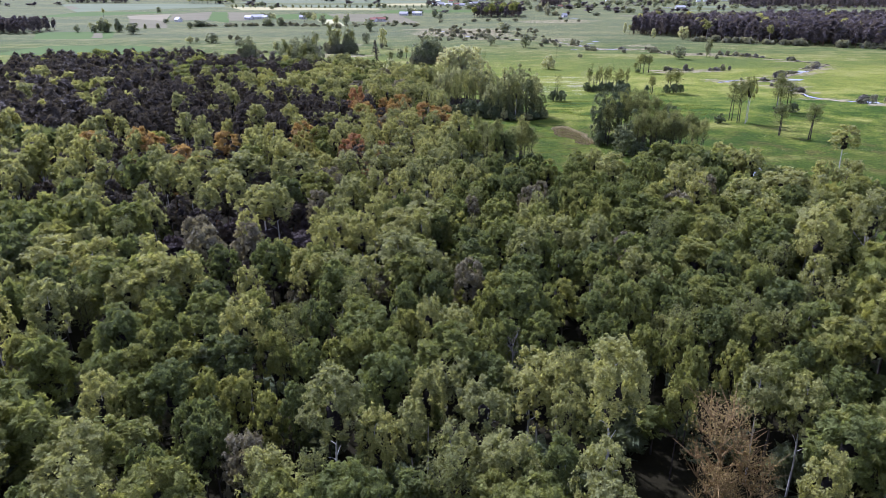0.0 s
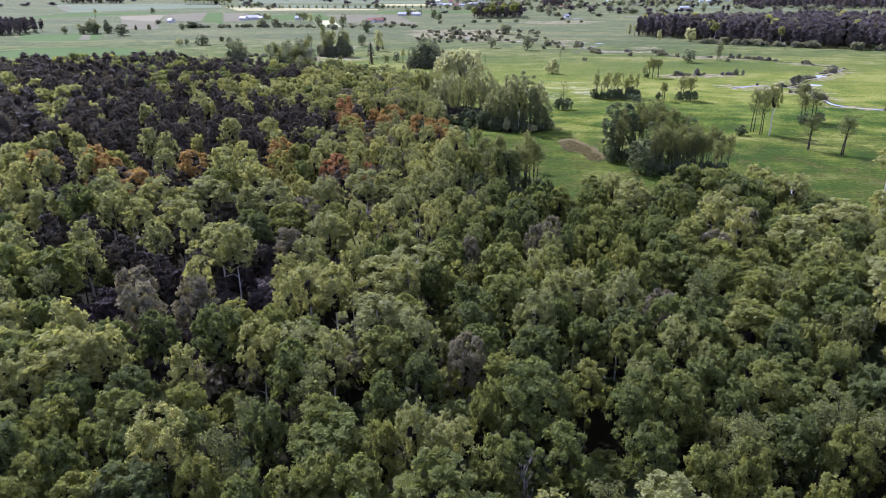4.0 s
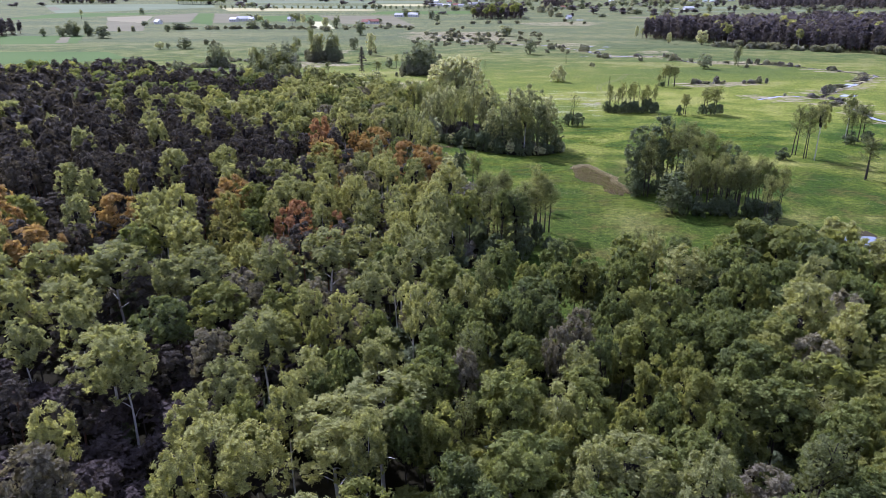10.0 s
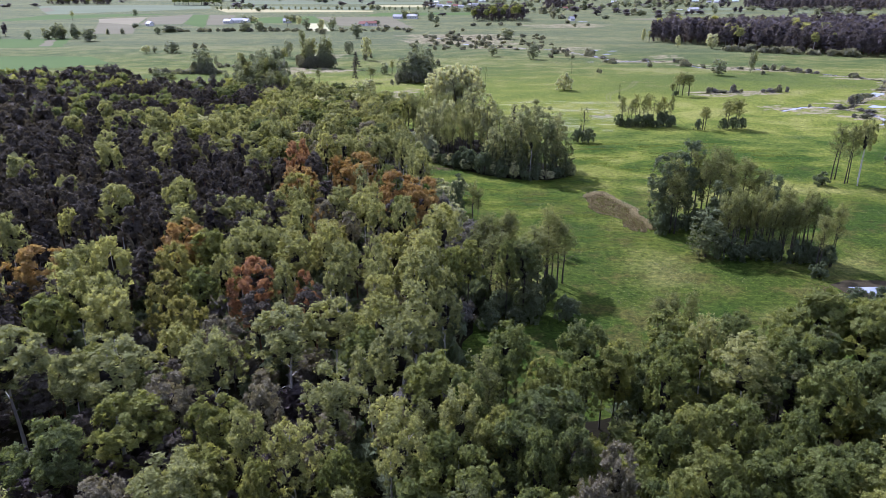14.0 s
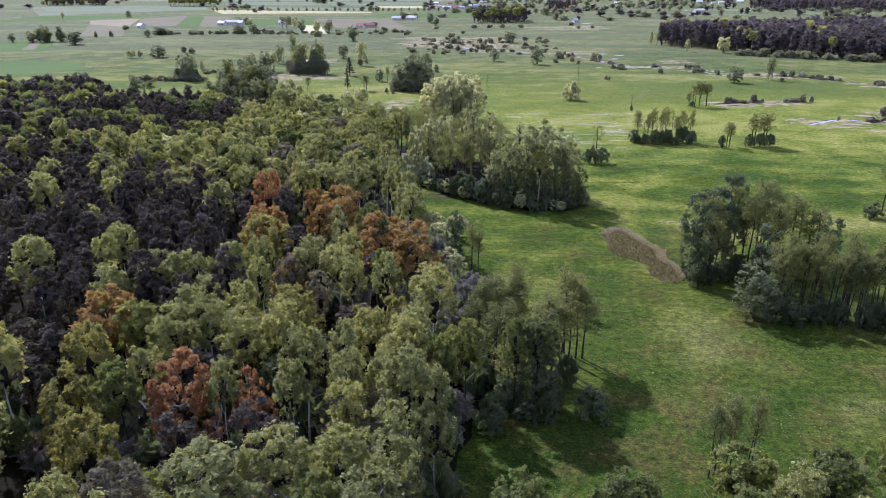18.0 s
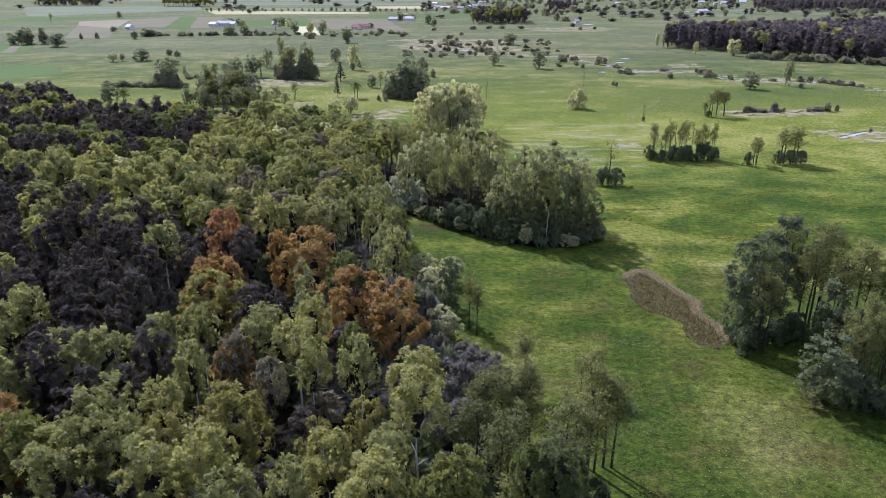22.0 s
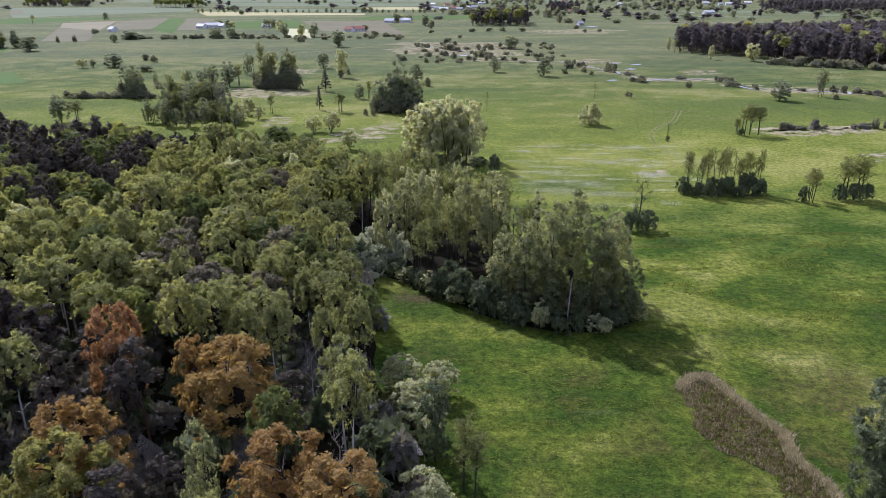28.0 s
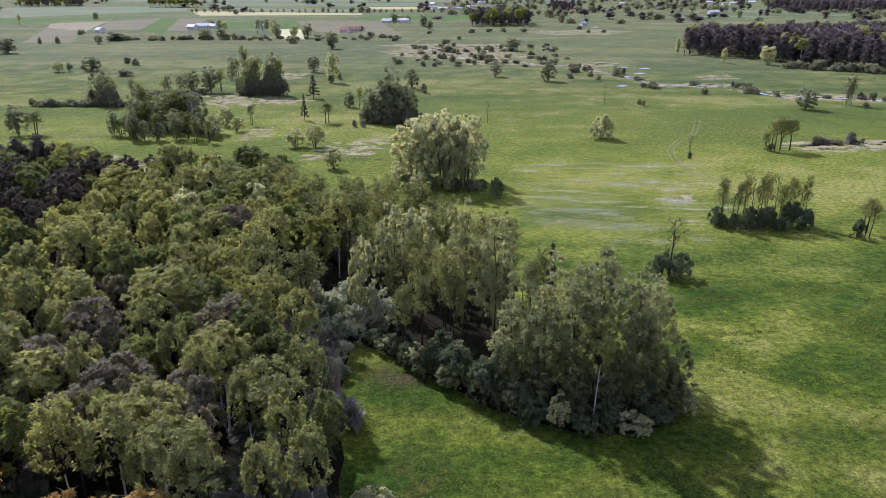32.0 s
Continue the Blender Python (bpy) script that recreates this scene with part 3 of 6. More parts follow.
# kind: shape, bark, leaf, natural height, natural crown width, label, category
KINDS = {
    "alder_tree": (alder_shape, BARK, ALDER_LEAF, 14.0, 7.0, "rounded alder tree in fresh dull green leaf", "tree"),
    "edge_alder": (leafy_shape, BARK, EDGE_LEAF, 14.0, 6.8, "alder in leaf down to the grass at its foot", "tree"),
    "valley_alder": (leafy_shape, BARK, HAZED_ALDER_LEAF, 14.0, 6.8, "dull green alder standing free in the valley", "tree"),
    "valley_shrub": (shrub_shape, BARK, HAZED_SHRUB_LEAF, 4.0, 5.4, "low grey-green willow scrub on the valley grass", "shrub"),
    "weeping_birch": (weeping_shape, BARK, SILVER_LEAF, 17.8, 6.0, "weeping birch with silvery sprays down to the ground", "tree"),
    "slim_alder": (slim_shape, BARK, THIN_LEAF, 14.5, 4.6, "slim dark-stemmed alder with thin open foliage", "tree"),
    "birch_tree": (birch_shape, BIRCH_BARK, BIRCH_LEAF, 17.8, 6.0, "pale green birch with white trunk and drooping twigs", "tree"),
    "pine_tree": (pine_shape, PINE_BARK, PINE_LEAF, 16.8, 6.0, "dark blue-green pine with a bare lower trunk", "tree"),
    "leafless_tree": (alder_shape, BARK, DARK_BUD, 14.0, 7.0, "dark purplish brown tree still without leaves", "tree"),
    "wood_pine": (wood_pine_shape, PINE_BARK, HAZED_PINE_LEAF, 16.8, 6.0, "dark pine of a dense wood", "tree"),
    "spruce_tree": (spruce_shape, BARK, PINE_LEAF, 15.5, 4.5, "dark conical spruce among leafy trees", "tree"),
    "oak_tree": (oak_shape, BARK, OAK_LEAF, 14.0, 9.0, "broad oak in bronze-orange spring leaf", "tree"),
    "golden_oak": (oak_shape, BARK, GOLD_LEAF, 14.0, 9.0, "broad oak in golden yellow-green young leaf", "tree"),
    "budding_tree": (alder_shape, BARK, BUD_LEAF, 14.0, 7.0, "brownish grey tree only half in leaf", "tree"),
    "copper_tree": (oak_shape, BARK, RED_LEAF, 14.0, 9.0, "tree with copper-red young leaves", "tree"),
    "willow_tree": (willow_shape, BARK, WILLOW_LEAF, 13.5, 9.0, "silvery willow tree with several leaning stems", "tree"),
    "ball_willow": (shrub_shape, BARK, WILLOW_LEAF, 4.0, 5.4, "round pale solitary willow on the meadow", "tree"),
    "shrub": (shrub_shape, BARK, SHRUB_LEAF, 4.0, 5.4, "dense dull green shrub on the grass", "shrub"),
    "blossom_shrub": (shrub_shape, BARK, BLOSSOM, 4.0, 5.4, "pale grey-white flowering shrub at the wood edge", "shrub"),
    "bud_shrub": (shrub_shape, BARK, BUD_GREY, 4.0, 5.4, "greyish brown shrub hardly in leaf", "shrub"),
    "russet_tree": (russet_shape, RUSSET_BARK, RUSSET, 13.5, 6.0, "reddish brown tree with steep twigs just budding", "tree"),
    "bare_tree": (bare_shape, BARK, ALDER_LEAF, 13.5, 7.0, "nearly leafless tree with dark spreading limbs", "tree"),
    "bare_shrub": (bare_shrub_shape, TWIG_BARK, BUD_GREY, 8.0, 5.0, "tall bare shrub with thin pinkish grey stems", "shrub"),
    "dead_tree": (bare_shape, DEAD_WOOD, BUD_GREY, 13.5, 7.0, "dead tree with bleached bare branches", "tree"),
}
LEVELS = {"near": (2500, 0.345), "mid": (1050, 0.54), "mass": (540, 0.75), "far": (230, 1.25), "dist": (70, 2.2)}
OPEN_CROWNS = ("willow_tree", "ball_willow", "blossom_shrub", "valley_alder", "valley_shrub", "wood_pine", "weeping_birch", "edge_alder", "shrub", "bud_shrub")
_shapes = {}


def shape(kind, level, variant):
    key = (kind, level, variant)
    if key not in _shapes:
        rng = np.random.default_rng(sum(map(ord, kind)) * 31 + variant * 7)
        n, size = LEVELS[level]
        trunk, crown = KINDS[kind][0](rng, n, size)
        if level in ("far", "mass", "dist"):
            h = KINDS[kind][3]
            trunk = tube([(0, 0, -0.3), (0, 0, h * 0.5), (0.1, 0, h * 0.9)], [0.2, 0.15, 0.03], 4)
        if level in ("far", "dist") or kind in OPEN_CROWNS:
            crown = (*crown[:2], len(crown[1]))
        _shapes[key] = trunk, crown
    return _shapes[key]


_meshes = {}


def plant(kind, x, y, height=None, width=None, level="near", group="", label="", z=0.0):
    """One tree or shrub as a thing of its own: trunk and crown under one root."""
    make, bark, leaf, h0, w0, text, category = KINDS[kind]
    variant = random.randrange(6)
    key = (kind, level, variant)
    if key not in _meshes:
        (tv, tf), (lv, lf, green) = shape(*key)
        _meshes[key] = (mesh_of("trunk", tv, tf, [bark]), mesh_of("crown", lv, lf, [leaf, CROWN_SHADE], np.arange(len(lf)) >= green))
        for p in _meshes[key][0].polygons:
            p.use_smooth = True
    height, width = height or h0 * random.uniform(0.88, 1.1), width or 0
    sz = height / h0
    sx = width / w0 if width else sz * random.uniform(0.9, 1.12)
    root = tagged(new(kind), label or text, category, group)
    root.matrix_basis = pose(x, y, z, 0, 0, random.uniform(0, 360)) @ Matrix.Diagonal((sx, sx, sz, 1))
    part("trunk", _meshes[key][0], root)
    part("crown", _meshes[key][1], root)
    return root


def wood_mass(name, spots, label, category="woodland"):
    """A wood that nobody could count, as one mesh. spots: kind, x, y, height, width, level."""
    vs, fs, ms, ts, mats, n = [], [], [], [], [], 0
    rng = np.random.default_rng(len(spots))
    for kind, x, y, h, w, level in spots:
        make, bark, leaf, h0, w0, text, category_ = KINDS[kind]
        (tv, tf), (lv, lf, green) = shape(kind, level, int(rng.integers(6)))
        for m in (bark, leaf, CROWN_SHADE):
            if m not in mats:
                mats.append(m)
        a, sz, sx = rng.random() * 6.283, h / h0, w / w0
        c, s = math.cos(a), math.sin(a)
        tint = rng.random()
        for v, f, m in ((tv, tf, bark), (lv, lf, leaf)):
            vs.append(np.c_[(v[:, 0] * c - v[:, 1] * s) * sx + x, (v[:, 0] * s + v[:, 1] * c) * sx + y, v[:, 2] * sz].astype(np.float32))
            fs.append((f + n).astype(np.int32))
            ms.append(np.where(np.arange(len(f)) >= (green if m is leaf else len(f)), mats.index(CROWN_SHADE), mats.index(m)))
            ts.append(np.full(len(v), tint, np.float32))
            n += len(v)
    ob = new(name, mesh_of(name, np.concatenate(vs), np.concatenate(fs), mats, np.concatenate(ms), np.concatenate(ts)))
    return tagged(ob, label, category, kind="stuff")


def inside(x, y, poly):
    hit, j = False, len(poly) - 1
    for i in range(len(poly)):
        (xi, yi), (xj, yj) = poly[i], poly[j]
        if (yi > y) != (yj > y) and x < (xj - xi) * (y - yi) / (yj - yi) + xi:
            hit = not hit
        j = i
    return hit


class Spacing:
    """Keeps trees apart."""
    def __init__(self, cell):
        self.cell, self.map = cell, {}

    def free(self, x, y, gap):
        i, j = int(x // self.cell), int(y // self.cell)
        for a in range(i - 2, i + 3):
            for b in range(j - 2, j + 3):
                for px, py in self.map.get((a, b), ()):
                    if (px - x) ** 2 + (py - y) ** 2 < gap * gap:
                        return False
        return True

    def add(self, x, y):
        self.map.setdefault((int(x // self.cell), int(y // self.cell)), []).append((x, y))


# ================= ground =================
axis = sorted({s * q for s in (-1, 1) for q in [0, 40, 80, 120, 160, 200, 260, 330, 420, 540, 700, 900, 1200, 1600, 2100, 2800, 3600, 4800, 6500]})
gv = np.array([(x, y + 200, 0) for y in axis for x in axis], float)
k = len(axis)
gf = np.array([t for j in range(k - 1) for i in range(k - 1) for t in ((j * k + i, j * k + i + 1, (j + 1) * k + i + 1), (j * k + i, (j + 1) * k + i + 1, (j + 1) * k + i))])
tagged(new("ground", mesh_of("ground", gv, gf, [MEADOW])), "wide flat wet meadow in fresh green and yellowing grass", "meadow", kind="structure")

NEAR_WOOD = [(-140, 0), (120, 0), (130, 60), (120, 120), (84, 135), (70, 152), (52, 166), (26, 163), (15, 157), (2, 155), (-4, 148), (-12, 159), (-17, 142), (-24, 127), (-28, 114), (-31, 100), (-42, 95), (-58, 101), (-58, 114), (-140, 114)]
GLADE = [(-58, 101), (-42, 95), (-31, 100), (-28, 114), (-24, 127), (-17, 142), (-12, 159), (-26, 158), (-38, 147), (-52, 142), (-58, 128)]
BIG_WOOD = [(-140, 114), (-58, 114), (-58, 128), (-52, 142), (-38, 147), (-26, 158), (-12, 159), (-4, 150), (-3, 170), (1, 186), (4, 192), (0, 206), (-3, 222), (-9, 240), (-14, 258), (-17, 275), (-18, 292), (-24, 315), (-36, 338), (-62, 346), (-99, 356), (-120, 352), (-162, 395), (-230, 380), (-230, 114)]
SPIT = [(-18, 290), (-6, 280), (3, 272), (12, 268), (20, 268), (25, 272), (24, 284), (14, 292), (8, 300), (6, 314), (-6, 322), (-24, 336), (-36, 338), (-24, 315)]
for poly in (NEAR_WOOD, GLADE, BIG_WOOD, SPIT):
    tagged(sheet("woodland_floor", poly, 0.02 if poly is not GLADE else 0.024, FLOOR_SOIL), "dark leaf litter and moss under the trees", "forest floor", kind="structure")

# fields beyond the valley
FIELDS = [("ploughed_field", PLOUGHED, [(-387, 804), (-346, 806), (-407, 944), (-480, 997)]), ("fallow_field", PALE_SOIL, [(-480, 998), (-407, 945), (-479, 1134), (-524, 1083)]),
          ("ploughed_field", PLOUGHED, [(-406, 953), (-474, 1130), (-445, 1222), (-362, 972)]), ("crop_field", CROP_GREEN, [(-360, 972), (-439, 1206), (-415, 1207), (-308, 899)]),
          ("ploughed_field", PLOUGHED, [(-326, 955), (-413, 1207), (-368, 1193), (-304, 956)]), ("crop_field", CROP_CREAM, [(-175, 847), (-154, 848), (-191, 986), (-218, 985)]),
          ("ploughed_field", PLOUGHED, [(-233, 1140), (-126, 1143), (-72, 899), (-164, 943)]), ("rapeseed_field", RAPESEED, [(-494, 1451), (-184, 1369), (-175, 1318), (-414, 1289)]),
          ("crop_field", CROP_GREEN, [(-330, 1112), (-243, 1167), (-192, 990), (-284, 983)]), ("rapeseed_field", RAPESEED, [(-226, 1640), (-96, 1673), (-77, 1531), (-199, 1529)]),
          ("pale_field", CROP_PALE, [(-926, 1602), (-584, 1667), (-500, 1458), (-675, 1217)]), ("crop_field", CROP_GREEN, [(-640, 1000), (-560, 1100), (-480, 1240), (-660, 1200)]),
          ("ploughed_field", PLOUGHED, [(-824, 1445), (-851, 1519), (-745, 1359), (-730, 1301)]), ("pale_field", CROP_PALE, [(-480, 1470), (-180, 1400), (-200, 1520), (-500, 1600)]),
          ("pale_field", CROP_PALE, [(-560, 1720), (-120, 1700), (-100, 1900), (-600, 1950)]), ("crop_field", CROP_GREEN, [(-170, 1180), (40, 1220), (20, 1300), (-160, 1290)]),
          ("pale_field", CROP_PALE, [(269, 1275), (420, 1310), (430, 1275), (270, 1245)]), ("pale_field", CROP_PALE, [(500, 1330), (640, 1368), (640, 1330), (500, 1298)]), ("ploughed_field", PLOUGHED, [(205, 1108), (330, 1138), (335, 1104), (208, 1078)]),
          ("pale_field", CROP_PALE, [(380, 1420), (560, 1390), (620, 1480), (400, 1520)]), ("pale_field", CROP_PALE, [(-900, 2000), (200, 2000), (300, 2300), (-1000, 2300)]),
          ("crop_field", CROP_GREEN, [(-450, 730), (-375, 745), (-335, 655), (-400, 640)]), ("ploughed_field", PLOUGHED, [(-356.6, 660.5), (-389.3, 728.3), (-381, 728.7), (-346, 661.1)]),
          ("crop_field", CROP_GREEN, [(-269.4, 502.5), (-236.6, 539.3), (-271.2, 582.7), (-350, 580), (-350, 505)])]
for i, (name, mat, quad) in enumerate(FIELDS):
    tagged(sheet(name, quad, 0.03 + 0.012 * (i % 5), mat), {"ploughed_field": "grey-brown ploughed field strip", "fallow_field": "pale dry bare field", "rapeseed_field": "narrow pale yellow rapeseed field", "crop_field": "field strip of young green crop", "pale_field": "pale silvery green field"}[name], "field", kind="structure")

# dry sedge and worn spots in the valley
PATCHES = [[(-62, 800), (12, 800), (18, 690), (-48, 690)], [(55, 957), (130, 995), (133, 912), (57, 910)], [(58, 654), (78, 672), (92, 645), (60, 638)], [(120, 600), (138, 609), (139, 589), (120, 582)],
           [(-120, 520), (-95, 527), (-82, 506), (-107, 488)], [(104, 427), (140, 436), (133, 421), (106, 417)], [(44, 364), (53, 368), (52, 363), (47, 360)], [(-83, 438), (-75, 452), (-70, 434), (-77, 425)],
           [(-112, 400), (-96, 398), (-92, 384), (-110, 384)], [(-46, 424), (-30, 434), (-32, 406), (-52, 398)], [(-120, 600), (-95, 604), (-96, 580), (-122, 574)],
           [(-5, 668), (15, 670), (50, 648), (12, 655)], [(-20, 780), (10, 790), (20, 740), (-10, 735)], [(93, 566), (130, 569), (134, 560), (93, 556)], [(140, 535), (165, 535), (180, 520), (145, 518)]]


def blotches(name, quad, count, size, z, mat, label, category, seed=1, long=2.6):
    """Ragged low spots of one growth, scattered over a piece of ground."""
    g = np.random.default_rng(seed)
    (ax, ay), (bx, by), (cx, cy), (dx, dy) = quad
    vs, fs, n = [], [], 0
    for i in range(count):
        u, w = g.random(2)
        x = (ax * (1 - u) + bx * u) * (1 - w) + (dx * (1 - u) + cx * u) * w
        y = (ay * (1 - u) + by * u) * (1 - w) + (dy * (1 - u) + cy * u) * w
        if any(inside(x, y, poly) for poly in (NEAR_WOOD, BIG_WOOD, SPIT)):
            continue
        a = np.arange(11) * 2 * np.pi / 11
        r = size * g.lognormal(0, 0.45) * g.uniform(0.55, 1.25, 11)
        tilt = g.normal() * 0.25
        px, py = np.cos(a) * r * long, np.sin(a) * r
        vs.append(np.r_[[[x, y, z + i * 2e-5]], np.c_[x + px - py * tilt, y + py + px * tilt, np.full(11, z + i * 2e-5)]])
        k_ = np.arange(11)
        fs.append(np.c_[np.zeros(11, int), k_ + 1, (k_ + 1) % 11 + 1] + n)
        n += 12
    return tagged(new(name, mesh_of(name, np.concatenate(vs), np.concatenate(fs), [mat])), label, category, kind="stuff")


for i, quad in enumerate(PATCHES):
    span = math.dist(quad[0], quad[2])
    blotches("sedge_patch", quad, 80, span * 0.042, 0.03, DRY_SEDGE, "patch of dry straw-coloured sedge", "sedge", i)


def flecks(name, clusters, each, size, mat, label, category, seed):
    """Low bleached blades and seed heads in drifts. clusters: x, y, length, depth."""
    g = np.random.default_rng(seed)
    ps = [np.c_[g.normal(x, a, each), g.normal(y, b, each)] for x, y, a, b in clusters]
    p = np.concatenate(ps)
    p = np.c_[p[[not any(inside(x, y, poly) for poly in (NEAR_WOOD, BIG_WOOD, SPIT)) for x, y in p]], ]
    n = len(p)
    base = np.c_[p, np.full(n, 0.04)]
    a = g.random((n, 3)) * 6.283
    off = np.stack([np.c_[np.cos(a[:, i]), np.sin(a[:, i]), g.uniform(0, 0.25, n)] * size * g.uniform(0.5, 1.3, (n, 1)) for i in range(3)], 1)
    v = (base[:, None] + off).reshape(-1, 3)
    return tagged(new(name, mesh_of(name, v, np.arange(n * 3).reshape(-1, 3), [mat], None, np.repeat(g.random(n), 3))), label, category, kind="stuff")


drift = random.Random(12)
near_drifts = [(drift.uniform(12, 62), drift.uniform(332, 402), drift.uniform(1, 4.5), drift.uniform(0.3, 1.3)) for _ in range(60)] + [(48, 364, 3, 1.2)] + [(20.0, 345.7, 5, 1.8), (31.8, 342.4, 6, 1.4), (48.0, 362.7, 2, 0.9), (24.3, 353.4, 6, 2.5), (48.6, 395.9, 5, 2)] * 5
flecks("seeding_dandelions", near_drifts, 520, 0.14, SEED_HEAD, "whitish drifts of seeding dandelions in the grass", "flowers", 5)
flecks("dead_grass_patch", [(47, 253, 3.6, 3.0), (44.5, 250, 2.4, 2.5), (50, 255, 2.4, 2.2), (48, 248, 2.5, 2.5), (60.5, 197, 1.6, 2.2), (-12, 280, 1.8, 2), (-9, 278.5, 1.8, 1)], 1000, 0.13, DEAD_BLADE, "reddish brown patch of dead grass", "grass", 8)
flecks("bleached_grass", [(drift.uniform(-5, 130), drift.uniform(180, 330), drift.uniform(1.5, 6), drift.uniform(0.6, 2)) for _ in range(50)], 260, 0.16, STRAW, "drifts of bleached grass in the meadow", "grass", 6)
flecks("bleached_grass", [(drift.uniform(-280, 230), drift.uniform(400, 760), drift.uniform(5, 22), drift.uniform(1, 5)) for _ in range(90)], 330, 0.4, STRAW, "drifts of bleached grass in the meadow", "grass", 7)

# water
RIVER = [(-40, 760), (-2, 700), (13, 663), (54, 648), (70, 620), (93, 566), (127, 562), (137, 528), (178, 518), (215, 470), (207, 450), (160, 394), (152, 382), (140, 389), (124, 378)]
UPPER = [(158, 378), (155, 360), (151, 340), (152, 328), (165, 318), (200, 300)]
def along(line, step):
    for (x0, y0), (x1, y1) in zip(line, line[1:]):
        n = max(1, int(math.dist((x0, y0), (x1, y1)) / step))
        for i in range(n):
            yield x0 + (x1 - x0) * i / n, y0 + (y1 - y0) * i / n


bank_scrub = []
ditch = random.Random(21)
for i, line in enumerate((RIVER, UPPER, [(108, 425), (125, 428), (150, 430)], [(128, 384), (138, 372), (152, 357)])):
    if i < 2:
        tagged(ribbon("river_bank", line, 3.2, 0.036, MUD), "dark muddy bank of the winding river", "river bank", kind="structure")
        tagged(ribbon("river", line, 1.7, 0.045, WATER), "narrow winding river reflecting the sky", "river", kind="structure")
    for j, (x, y) in enumerate(along(line, 9.0)):
        w = ditch.uniform(3.5, 8.0)
        side = ditch.choice((-1, 1))
        blotches("sedge_patch", [(x - 8, y + w * 0.4 + side * 3), (x + 8, y + w * 0.4 + side * 3), (x + 8, y - w * 0.4 + side * 3), (x - 8, y - w * 0.4 + side * 3)], 16, 0.85, 0.05, DRY_SEDGE, "dry straw-coloured sedge along the river", "sedge", 40 + j + 100 * i, 3.4)
    for x, y in along(line, 2.2):
        k = noise.noise(Vector((x / 14, y / 14, 4.0 + i)))
        if k > 0.02 and ditch.random() < 0.75:
            bank_scrub.append((ditch.choice(["valley_shrub", "valley_shrub", "bud_shrub"]), x + ditch.uniform(-2, 2), y + ditch.uniform(1.5, 3.5), ditch.uniform(0.8, 1.8 + 4.0 * max(k, 0)), ditch.uniform(1.6, 5.5), "far"))
for i, (x, y, w) in enumerate([(187, 428, 5), (168, 411, 3.2), (168, 391, 5), (152, 352, 4), (168, 316, 6), (86, 640, 5), (80, 596, 4), (-10, 690, 5), (353, 1420, 14), (130, 1030, 9), (92, 612, 4), (72, 560, 3.5), (100, 636, 4), (90, 560, 3), (176, 518, 4), (-40, 755, 6)]):
    tagged(sheet("river_pool", [(x - w, y - w * 0.4), (x + w * 0.2, y - w * 0.7), (x + w, y + w * 0.2), (x, y + w * 0.7)], 0.06, WATER), "bright pool of still water in the river bend", "water", kind="structure")
tagged(sheet("pond_bank", [(62.5, 200.5), (66, 202.5), (82.5, 202.5), (84.5, 190), (73, 188), (68, 192), (63.5, 197)], 0.032, MUD), "dark muddy pond bank", "pond bank", kind="structure")
tagged(sheet("pond", [(65, 199.5), (74, 200), (82, 199), (83, 190.5), (73.5, 190), (70, 193.5)], 0.045, WATER), "small still pond reflecting the bright sky", "pond", kind="structure")
tagged(ribbon("field_road", [(-400, 640), (-258, 656), (-150, 690), (-60, 800), (-40, 860), (80, 905)], 3.0, 0.026, TRACK), "faint grassy field track", "track", kind="structure")
for off in (0, 1.7):
    tagged(ribbon("wheel_track", [(82.4 + off, 467.5), (73.9 + off, 443.2), (67.6 + off, 434.3), (59.7 + off, 417.4), (57.6 + off, 400.2), (60.0 + off, 388.9), (64.2 + off, 377.5), (67.5 + off, 366)], 0.5, 0.03, TRACK), "pale worn wheel track in the grass", "track", kind="structure")

# ================= landmark trees =================
taken = Spacing(6.0)


def grow(kind, rows, level="near", group="", label=""):
    for x, y, h, w in rows:
        plant(kind, x, y, h, w, level, group, label)
        taken.add(x, y)
        if kind in ("copper_tree", "oak_tree", "golden_oak"):
            for d in (3.0, 6.0):
                taken.add(x, y - d)
        if w > 5:
            for a in range(5):
                taken.add(x + w * 0.3 * math.cos(a * 1.257), y + w * 0.3 * math.sin(a * 1.257))


grow("oak_tree", [(-26, 236.5, 14.5, 11), (-16.5, 220.5, 14.5, 9.5), (-10.5, 218, 14, 10), (-37, 224.5, 14.5, 10), (-28.1, 205.2, 12, 6.5), (-31.5, 240, 13, 6)], group="bronze oaks")
grow("golden_oak", [(-35.8, 219, 14.5, 9.5), (-24.1, 192.7, 13.5, 8.5), (-10.5, 192.4, 12.5, 5.5), (-14.5, 188.5, 12.5, 5.5), (-42.8, 170.6, 13, 7), (-38.2, 165, 12, 6.5), (-29.1, 188, 13, 6.5), (-45.4, 180.5, 13.5, 7)], group="golden oaks")
grow("alder_tree", [(-38.4, 173.2, 12.5, 6.5)], group="trees of the wood")
grow("copper_tree", [(-41, 241, 17, 7.4), (-31, 172.5, 14.5, 8.5), (-23.7, 173.4, 12.5, 5)], group="copper trees")
grow("russet_tree", [(23.8, 56.6, 13.2, 9), (26, 55, 8.6, 6.5), (22.6, 54.6, 8, 5.5)], group="russet trees")
